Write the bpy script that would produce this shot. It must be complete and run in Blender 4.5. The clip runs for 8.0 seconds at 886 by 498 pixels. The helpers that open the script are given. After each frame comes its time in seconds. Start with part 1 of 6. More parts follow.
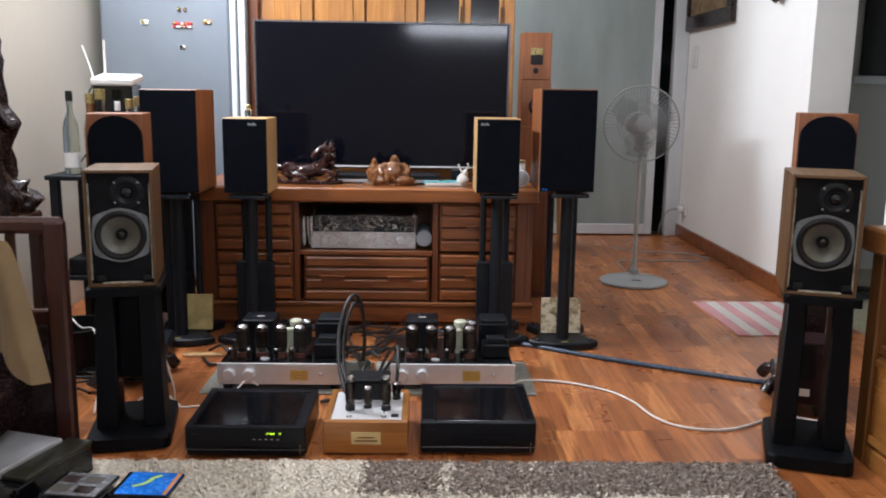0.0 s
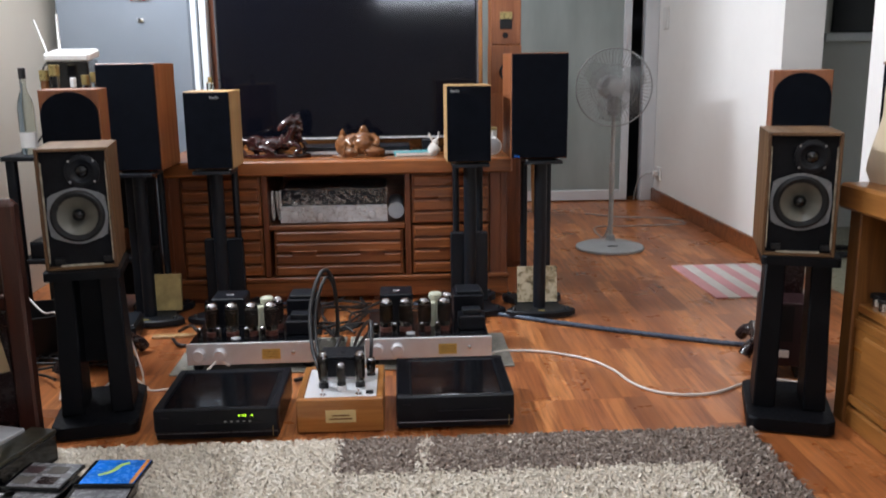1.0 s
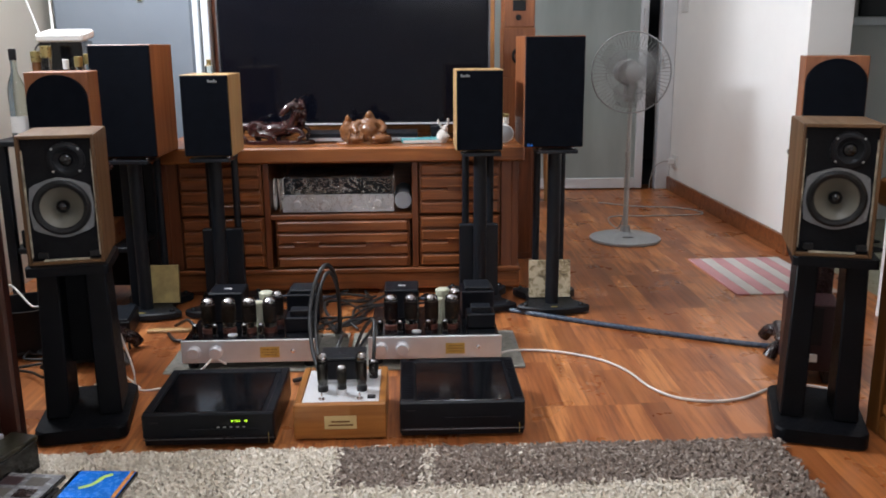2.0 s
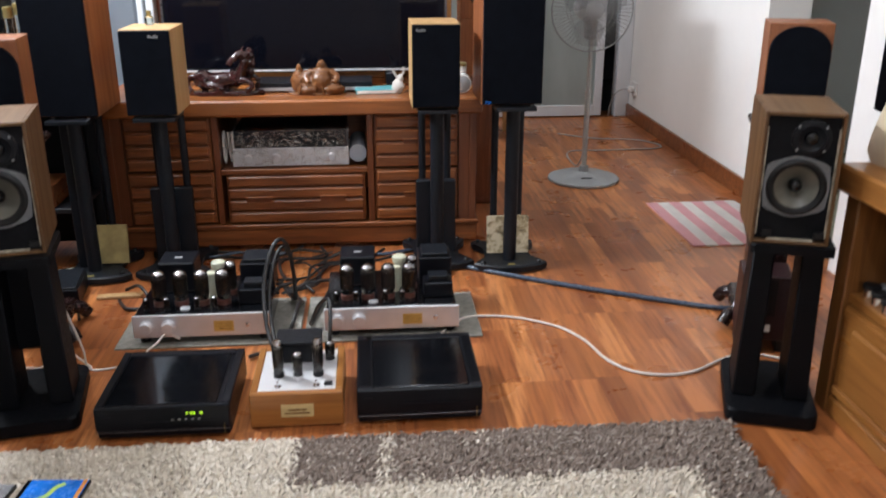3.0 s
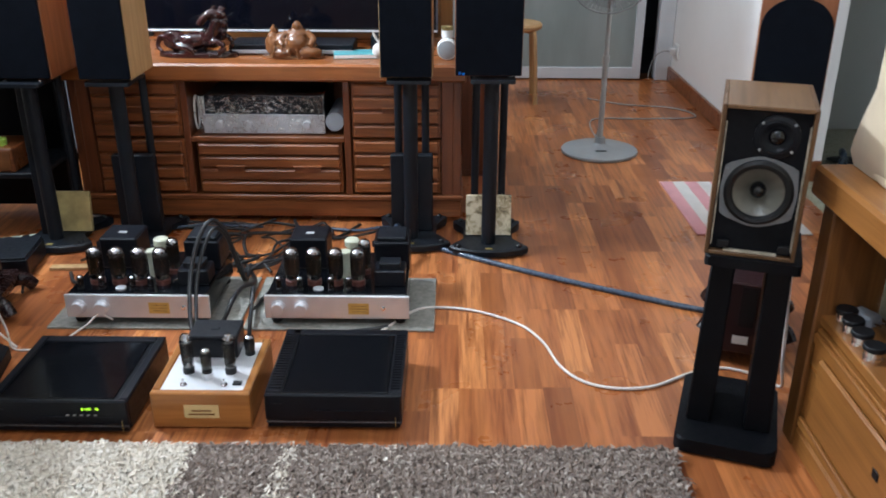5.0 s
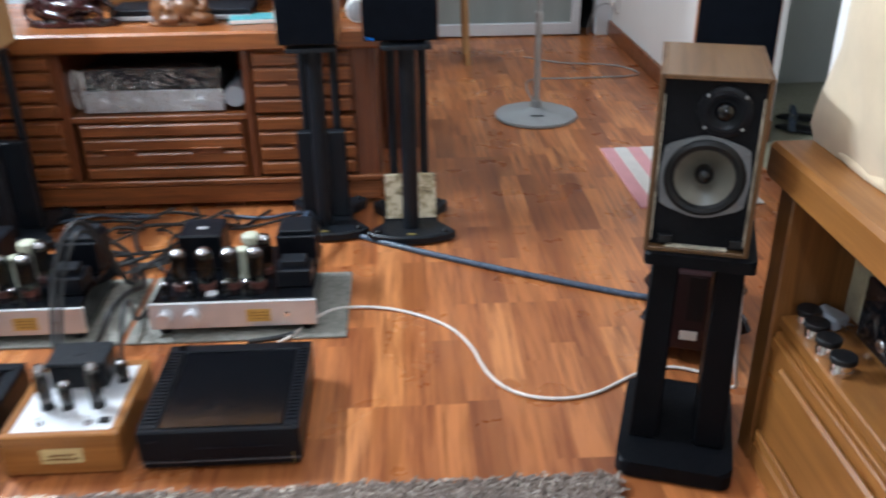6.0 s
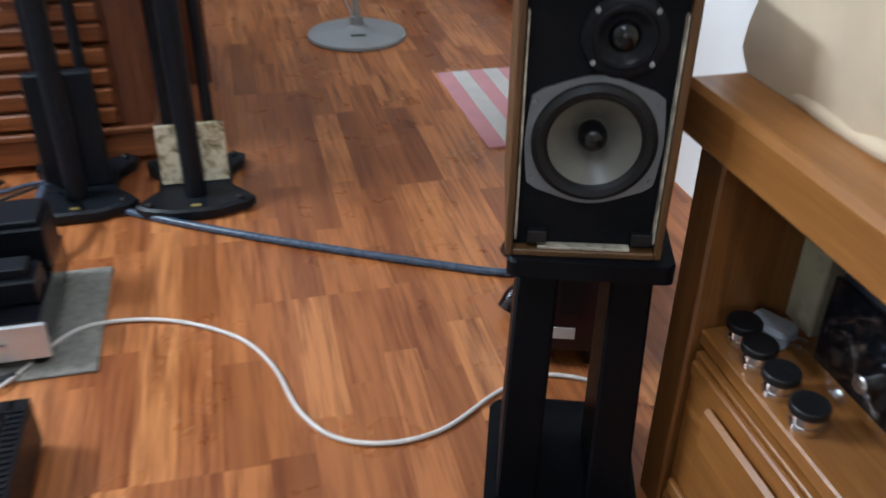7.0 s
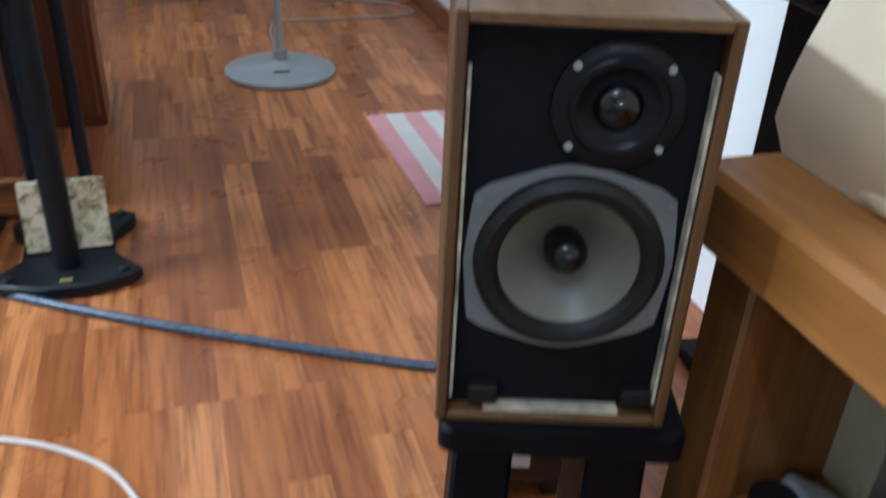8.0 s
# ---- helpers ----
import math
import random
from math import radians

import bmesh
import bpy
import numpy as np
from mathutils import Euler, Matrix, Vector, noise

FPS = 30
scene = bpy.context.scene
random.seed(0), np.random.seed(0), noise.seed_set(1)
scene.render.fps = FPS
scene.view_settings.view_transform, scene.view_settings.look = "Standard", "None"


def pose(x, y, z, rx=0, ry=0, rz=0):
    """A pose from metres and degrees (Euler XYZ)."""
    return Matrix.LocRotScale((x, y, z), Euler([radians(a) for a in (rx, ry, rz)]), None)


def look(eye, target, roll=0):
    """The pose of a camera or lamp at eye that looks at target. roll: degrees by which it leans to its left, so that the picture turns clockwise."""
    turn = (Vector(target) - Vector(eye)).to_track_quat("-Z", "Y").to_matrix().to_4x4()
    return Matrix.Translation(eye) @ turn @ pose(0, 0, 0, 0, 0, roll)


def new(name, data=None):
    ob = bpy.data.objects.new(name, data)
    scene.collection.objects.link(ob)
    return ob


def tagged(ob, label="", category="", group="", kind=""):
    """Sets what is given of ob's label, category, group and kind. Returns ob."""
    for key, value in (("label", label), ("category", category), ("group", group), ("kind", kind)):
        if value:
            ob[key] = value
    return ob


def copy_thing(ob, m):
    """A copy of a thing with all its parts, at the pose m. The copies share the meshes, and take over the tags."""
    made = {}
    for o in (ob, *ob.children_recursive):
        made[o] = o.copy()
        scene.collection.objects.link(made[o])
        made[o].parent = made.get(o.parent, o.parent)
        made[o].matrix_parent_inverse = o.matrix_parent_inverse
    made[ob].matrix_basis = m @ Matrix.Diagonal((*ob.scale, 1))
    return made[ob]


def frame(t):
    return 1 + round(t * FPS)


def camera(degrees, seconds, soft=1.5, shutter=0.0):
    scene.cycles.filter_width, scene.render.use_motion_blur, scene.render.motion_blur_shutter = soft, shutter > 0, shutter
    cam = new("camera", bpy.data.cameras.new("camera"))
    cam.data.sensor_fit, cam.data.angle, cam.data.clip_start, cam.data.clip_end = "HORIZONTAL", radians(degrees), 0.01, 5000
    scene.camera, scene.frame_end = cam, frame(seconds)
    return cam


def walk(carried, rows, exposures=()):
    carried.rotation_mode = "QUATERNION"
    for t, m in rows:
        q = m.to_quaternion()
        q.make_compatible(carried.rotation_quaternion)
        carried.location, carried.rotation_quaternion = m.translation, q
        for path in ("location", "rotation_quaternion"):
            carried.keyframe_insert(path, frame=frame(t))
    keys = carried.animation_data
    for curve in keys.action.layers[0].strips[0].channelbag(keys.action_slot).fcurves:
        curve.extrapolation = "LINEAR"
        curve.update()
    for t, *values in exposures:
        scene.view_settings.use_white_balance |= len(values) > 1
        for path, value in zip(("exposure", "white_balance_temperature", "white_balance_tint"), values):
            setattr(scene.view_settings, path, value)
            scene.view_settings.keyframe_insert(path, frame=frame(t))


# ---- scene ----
cam = camera(54.2, 8.0, soft=1.8, shutter=0.7)
PATH = [
    (0, (0.117, 0.061, 1.052), (0.159, 2.028, 0.694), 0.8),
    (0.5, (0.116, 0.066, 1.044), (0.201, 2.033, 0.692), 1.4),
    (1, (0.138, 0.128, 1.036), (0.231, 2.081, 0.614), -0.7),
    (2.5, (0.155, 0.36, 1.039), (0.218, 2.297, 0.546), -0.2),
    (3, (0.167, 0.404, 1.25), (0.326, 2.276, 0.564), -0.0),
    (3.5, (0.228, 0.4, 1.314), (0.393, 2.267, 0.616), 0.4),
    (4, (0.396, 0.408, 1.308), (0.363, 2.251, 0.531), 1.2),
    (4.2, (0.453, 0.422, 1.314), (0.484, 2.262, 0.53), 0.9),
    (5.3, (0.591, 0.732, 1.27), (0.558, 2.56, 0.459), -0.0),
    (5.5, (0.607, 0.773, 1.271), (0.598, 2.59, 0.435), -0.1),
    (6, (0.687, 0.98, 1.233), (0.769, 2.772, 0.349), -0.7),
    (6.5, (0.769, 1.254, 1.177), (1.051, 2.988, 0.22), 0.7),
    (7, (0.842, 1.577, 1.067), (1.253, 3.227, 0.014), 0.7),
    (7.5, (0.919, 1.805, 0.981), (1.391, 3.422, -0.098), 2.1),
    (8, (0.961, 1.909, 0.98), (1.503, 3.559, -0.012), 2.8),
]
EXPOSURE = [(0, -0.36, 6450, 10), (1, -0.42, 6450, 10), (2.5, -0.4, 6500, 10), (3, -0.3, 6500, 10), (3.5, -0.14, 6450, 9), (4, -0.04, 6350, 8), (5.5, -0.18, 5800, 4), (6, -0.06, 5850, 4), (6.5, -0.2, 5750, 3), (7, -0.42, 5800, 4), (7.5, -0.1, 5650, 1), (8, -0.24, 5350, -1)]
walk(cam, [(t, look(eye, target, roll)) for t, eye, target, roll in PATH], EXPOSURE)

# ---- world and lamps ----
world = bpy.data.worlds.new("night")
world.use_nodes = True
world.node_tree.nodes["Background"].inputs[0].default_value = (0.02, 0.022, 0.03, 1)
world.node_tree.nodes["Background"].inputs[1].default_value = 0.3
scene.world = world


def lamp(name, m, w, h, watts, colour):
    data = bpy.data.lights.new(name, "AREA")
    data.shape, data.size, data.size_y, data.energy, data.color = "RECTANGLE", w, h, watts, colour
    ob = new(name, data)
    ob.matrix_world = m
    return ob


COOL = (0.91, 0.975, 1.09)
lamp("wall_tube_light", look((0.52, -2.08, 1.765), (0.52, 2.5, 1.2)), 1.2, 0.06, 22, COOL)
for side in (-1, 1):
    # added ceiling fill along y, sent sideways as well as down like a bare tube
    lamp("ceiling_fill_light", Matrix.Translation((0.4 + 0.03 * side, 1.5, 2.6)) @ pose(0, 0, 0, 0, -62 * side, 0), 0.06, 1.2, 17, COOL)
for dy in (-0.2, 0.2):
    # the short tube on the cream wall shines all round
    data = bpy.data.lights.new("side_tube_light", "POINT")
    data.energy, data.color, data.shadow_soft_size = 20, COOL, 0.07
    new("side_tube_light", data).matrix_world = pose(-1.42, 3.46 + dy, 2.25)
lamp("side_tube_light", look((-1.4, 3.46, 2.25), (2.0, 4.0, 1.3)), 0.9, 0.06, 105, COOL)
# added kitchen fill that brightens the sliding door and the far wall
lamp("kitchen_fill_light", look((0.1, 5.6, 2.66), (0.1, 5.6, 0)), 1.2, 0.12, 32, COOL)


# ---- materials ----
def shader(name, rough=0.5, metal=0.0, spec=0.5):
    m = bpy.data.materials.new(name)
    m.use_nodes = True
    nt = m.node_tree
    b = nt.nodes["Principled BSDF"]
    b.inputs["Roughness"].default_value = rough
    b.inputs["Metallic"].default_value = metal
    b.inputs["Specular IOR Level"].default_value = spec
    return m, nt, b


def ramp(nt, fac, stops):
    r = nt.nodes.new("ShaderNodeValToRGB")
    el = r.color_ramp.elements
    while len(el) < len(stops):
        el.new(0.5)
    for e, (p, c) in zip(el, stops):
        e.position, e.color = p, (*c, 1)
    nt.links.new(fac, r.inputs[0])
    return r.outputs[0]


def coords(nt, scale=(1, 1, 1), spread=0.0, space="Object"):
    tc = nt.nodes.new("ShaderNodeTexCoord")
    mp = nt.nodes.new("ShaderNodeMapping")
    mp.inputs["Scale"].default_value = scale
    nt.links.new(tc.outputs[space], mp.inputs[0])
    if spread:
        info = nt.nodes.new("ShaderNodeObjectInfo")
        mul = nt.nodes.new("ShaderNodeMath")
        mul.operation = "MULTIPLY"
        mul.inputs[1].default_value = spread
        nt.links.new(info.outputs["Random"], mul.inputs[0])
        nt.links.new(mul.outputs[0], mp.inputs["Location"])
    return mp.outputs[0]


def noise_tex(nt, vec, scale, detail=4, rough=0.55, dist=0.0):
    n = nt.nodes.new("ShaderNodeTexNoise")
    n.inputs["Scale"].default_value, n.inputs["Detail"].default_value = scale, detail
    n.inputs["Roughness"].default_value, n.inputs["Distortion"].default_value = rough, dist
    nt.links.new(vec, n.inputs["Vector"])
    return n.outputs["Fac"]


def bump(nt, b, height, strength, dist=0.002):
    n = nt.nodes.new("ShaderNodeBump")
    n.inputs["Strength"].default_value, n.inputs["Distance"].default_value = strength, dist
    nt.links.new(height, n.inputs["Height"])
    nt.links.new(n.outputs[0], b.inputs["Normal"])


def mix(nt, fac, a, c, mode="MIX"):
    n = nt.nodes.new("ShaderNodeMix")
    n.data_type, n.blend_type = "RGBA", mode
    if isinstance(fac, float):
        n.inputs[0].default_value = fac
    else:
        nt.links.new(fac, n.inputs[0])
    for sock, v in ((n.inputs[6], a), (n.inputs[7], c)):
        if isinstance(v, tuple):
            sock.default_value = (*v, 1)
        else:
            nt.links.new(v, sock)
    return n.outputs[2]


def wood(name, dark, light, axis="x", rough=0.35, scale=1.0, spread=7.0, coat=0.0, island=False):
    """Grain that runs along one axis, with broad tone bands over it."""
    m, nt, b = shader(name, rough)
    s = {"x": (1.2, 22, 22), "y": (22, 1.2, 22), "z": (22, 22, 1.2)}[axis]
    vec = coords(nt, tuple(v * scale for v in s), spread)
    fine = noise_tex(nt, vec, 3.0, 6, 0.65, 0.6)
    broad = noise_tex(nt, vec, 0.55, 3, 0.5, 1.2)
    base = ramp(nt, fine, [(0.3, dark), (0.72, light)])
    base = mix(nt, ramp(nt, broad, [(0.35, (0, 0, 0)), (0.7, (0.55, 0.55, 0.55))]), base, tuple(0.75 * v for v in dark))
    nt.links.new(base, b.inputs["Base Color"])
    nt.links.new(ramp(nt, broad, [(0.2, (rough - 0.07,) * 3), (0.8, (rough + 0.12,) * 3)]), b.inputs["Roughness"])
    b.inputs["Coat Weight"].default_value, b.inputs["Coat Roughness"].default_value = coat, 0.12
    bump(nt, b, fine, 0.15, 0.001)
    return m


def matte(name, colour, rough=0.6, vary=0.15, scale=8.0, metal=0.0, grain=0.1, spec=0.5, fine=90.0):
    """A plain surface with a little unevenness at two sizes."""
    m, nt, b = shader(name, rough, metal, spec)
    vec = coords(nt, (1, 1, 1), 5.0)
    big = noise_tex(nt, vec, scale, 5)
    small = noise_tex(nt, vec, fine, 3)
    lo, hi = tuple(c * (1 - vary) for c in colour), tuple(min(1, c * (1 + vary)) for c in colour)
    nt.links.new(ramp(nt, big, [(0.3, lo), (0.7, hi)]), b.inputs["Base Color"])
    nt.links.new(ramp(nt, small, [(0.3, (max(0.03, rough - 0.06),) * 3), (0.7, (min(1, rough + 0.08),) * 3)]), b.inputs["Roughness"])
    if grain:
        bump(nt, b, small, grain, 0.001)
    return m


def plain(name, colour, rough, spec):
    """Polished glass over black: even, as a screen is."""
    m, nt, b = shader(name, rough, 0.0, spec)
    b.inputs["Base Color"].default_value = (*colour, 1)
    return m


def planks():
    m, nt, b = shader("laminate", 0.3)
    info = nt.nodes.new("ShaderNodeObjectInfo")
    geo = nt.nodes.new("ShaderNodeNewGeometry")
    add = nt.nodes.new("ShaderNodeMath")
    add.operation = "ADD"
    nt.links.new(info.outputs["Random"], add.inputs[0])
    nt.links.new(geo.outputs["Random Per Island"], add.inputs[1])
    fr = nt.nodes.new("ShaderNodeMath")
    fr.operation = "FRACT"
    nt.links.new(add.outputs[0], fr.inputs[0])
    tone = ramp(nt, fr.outputs[0], [(0.0, (0.21, 0.065, 0.021)), (0.3, (0.33, 0.106, 0.034)), (0.7, (0.43, 0.15, 0.049)), (1.0, (0.57, 0.228, 0.078))])
    tc = nt.nodes.new("ShaderNodeTexCoord")
    comb = nt.nodes.new("ShaderNodeVectorMath")
    comb.operation = "ADD"
    sc = nt.nodes.new("ShaderNodeVectorMath")
    sc.operation = "SCALE"
    sc.inputs[0].default_value = (13.0, 7.0, 3.0)
    nt.links.new(fr.outputs[0], sc.inputs["Scale"])
    nt.links.new(geo.outputs["Position"], comb.inputs[0])
    nt.links.new(sc.outputs[0], comb.inputs[1])
    mp = nt.nodes.new("ShaderNodeMapping")
    mp.inputs["Location"].default_value = (37.3, 21.7, 11.1)
    mp.inputs["Scale"].default_value = (16, 0.9, 16)
    nt.links.new(comb.outputs[0], mp.inputs[0])
    fine = noise_tex(nt, mp.outputs[0], 4.0, 5, 0.6)
    broad = noise_tex(nt, mp.outputs[0], 0.9, 3, 0.5)
    base = mix(nt, ramp(nt, fine, [(0.36, (0.12, 0.12, 0.12)), (0.58, (1, 1, 1))]), (0.16, 0.04, 0.012), tone)
    base = mix(nt, ramp(nt, broad, [(0.4, (0, 0, 0)), (0.75, (0.4, 0.4, 0.4))]), base, (0.62, 0.23, 0.062))
    nt.links.new(base, b.inputs["Base Color"])
    smear = noise_tex(nt, geo.outputs["Position"], 5.0, 4)
    nt.links.new(ramp(nt, smear, [(0.3, (0.24,) * 3), (0.75, (0.4,) * 3)]), b.inputs["Roughness"])
    return m


def shag():
    m, nt, b = shader("shag_wool", 0.9, 0, 0.1)
    geo = nt.nodes.new("ShaderNodeNewGeometry")
    att = nt.nodes.new("ShaderNodeAttribute")
    att.attribute_name = "pile"
    cream = ramp(nt, geo.outputs["Random Per Island"], [(0, (0.58, 0.51, 0.41)), (0.6, (0.67, 0.6, 0.5)), (1, (0.78, 0.72, 0.63))])
    brown = ramp(nt, geo.outputs["Random Per Island"], [(0, (0.17, 0.13, 0.11)), (0.55, (0.24, 0.19, 0.16)), (0.88, (0.31, 0.255, 0.215)), (1, (0.5, 0.44, 0.38))])
    nt.links.new(mix(nt, att.outputs["Fac"], brown, cream), b.inputs["Base Color"])
    return m


def glassy(name, tint, rough=0.02, alpha=None):
    m, nt, b = shader(name, rough)
    b.inputs["Base Color"].default_value = (*tint, 1)
    b.inputs["Transmission Weight"].default_value = 1.0
    b.inputs["IOR"].default_value = 1.45
    return m


def film_wrap(name, crease=24.0, low=0.02, high=0.34):
    """Thin clear plastic film, mostly see-through, with glossy creases."""
    m, nt, b = shader(name, 0.12)
    n = noise_tex(nt, coords(nt, (1, 1, 1)), crease, 4, 0.6, 2.0)
    clear = nt.nodes.new("ShaderNodeBsdfTransparent")
    gloss = nt.nodes.new("ShaderNodeBsdfGlossy")
    gloss.inputs["Roughness"].default_value = 0.14
    bp = nt.nodes.new("ShaderNodeBump")
    bp.inputs["Strength"].default_value, bp.inputs["Distance"].default_value = 1.0, 0.02
    nt.links.new(n, bp.inputs["Height"])
    nt.links.new(bp.outputs[0], gloss.inputs["Normal"])
    both = nt.nodes.new("ShaderNodeMixShader")
    nt.links.new(ramp(nt, n, [(0.45, (low,) * 3), (0.5, (high,) * 3), (0.545, (low,) * 3)]), both.inputs[0])
    nt.links.new(clear.outputs[0], both.inputs[1])
    nt.links.new(gloss.outputs[0], both.inputs[2])
    nt.links.new(both.outputs[0], nt.nodes["Material Output"].inputs["Surface"])
    return m


def smoky(name, colour, cover):
    """Thin tinted plastic that lets most of what is behind it through."""
    m, nt, b = shader(name, 0.2)
    b.inputs["Base Color"].default_value = (*colour, 1)
    clear = nt.nodes.new("ShaderNodeBsdfTransparent")
    both = nt.nodes.new("ShaderNodeMixShader")
    both.inputs[0].default_value = cover
    nt.links.new(clear.outputs[0], both.inputs[1])
    nt.links.new(b.outputs[0], both.inputs[2])
    nt.links.new(both.outputs[0], nt.nodes["Material Output"].inputs["Surface"])
    return m


def cloth(name, colour):
    m, nt, b = shader(name, 0.75, 0, 0.3)
    vec = coords(nt, (1, 1, 1))
    w = noise_tex(nt, vec, 9, 4)
    nt.links.new(ramp(nt, w, [(0.3, tuple(0.82 * c for c in colour)), (0.7, colour)]), b.inputs["Base Color"])
    b.inputs["Sheen Weight"].default_value = 0.3
    bump(nt, b, noise_tex(nt, vec, 420, 2), 0.25, 0.001)
    return m


def spotted(name):
    m, nt, b = shader(name, 0.45)
    vec = coords(nt, (1, 1, 1), 3.0)
    n = noise_tex(nt, vec, 34, 5, 0.6, 0.8)
    nt.links.new(ramp(nt, n, [(0.33, (0.13, 0.1, 0.06)), (0.43, (0.4, 0.32, 0.18)), (0.52, (0.66, 0.58, 0.4)), (0.75, (0.8, 0.74, 0.58))]), b.inputs["Base Color"])
    return m


def glow(name, colour, strength):
    m, nt, b = shader(name, 0.5)
    b.inputs["Base Color"].default_value = (*colour, 1)
    b.inputs["Emission Color"].default_value = (*colour, 1)
    b.inputs["Emission Strength"].default_value = strength
    return m


def wall_paint(name, colour):
    m, nt, b = shader(name, 0.6, 0, 0.3)
    vec = coords(nt, (1, 1, 1))
    big = noise_tex(nt, vec, 1.3, 5, 0.6)
    smear = noise_tex(nt, vec, 7.0, 5, 0.7)
    base = ramp(nt, big, [(0.3, tuple(0.93 * c for c in colour)), (0.7, colour)])
    base = mix(nt, ramp(nt, smear, [(0.55, (0, 0, 0)), (0.8, (0.18, 0.18, 0.18))]), base, tuple(0.8 * c for c in colour))
    nt.links.new(base, b.inputs["Base Color"])
    bump(nt, b, noise_tex(nt, vec, 160, 3), 0.12, 0.001)
    return m


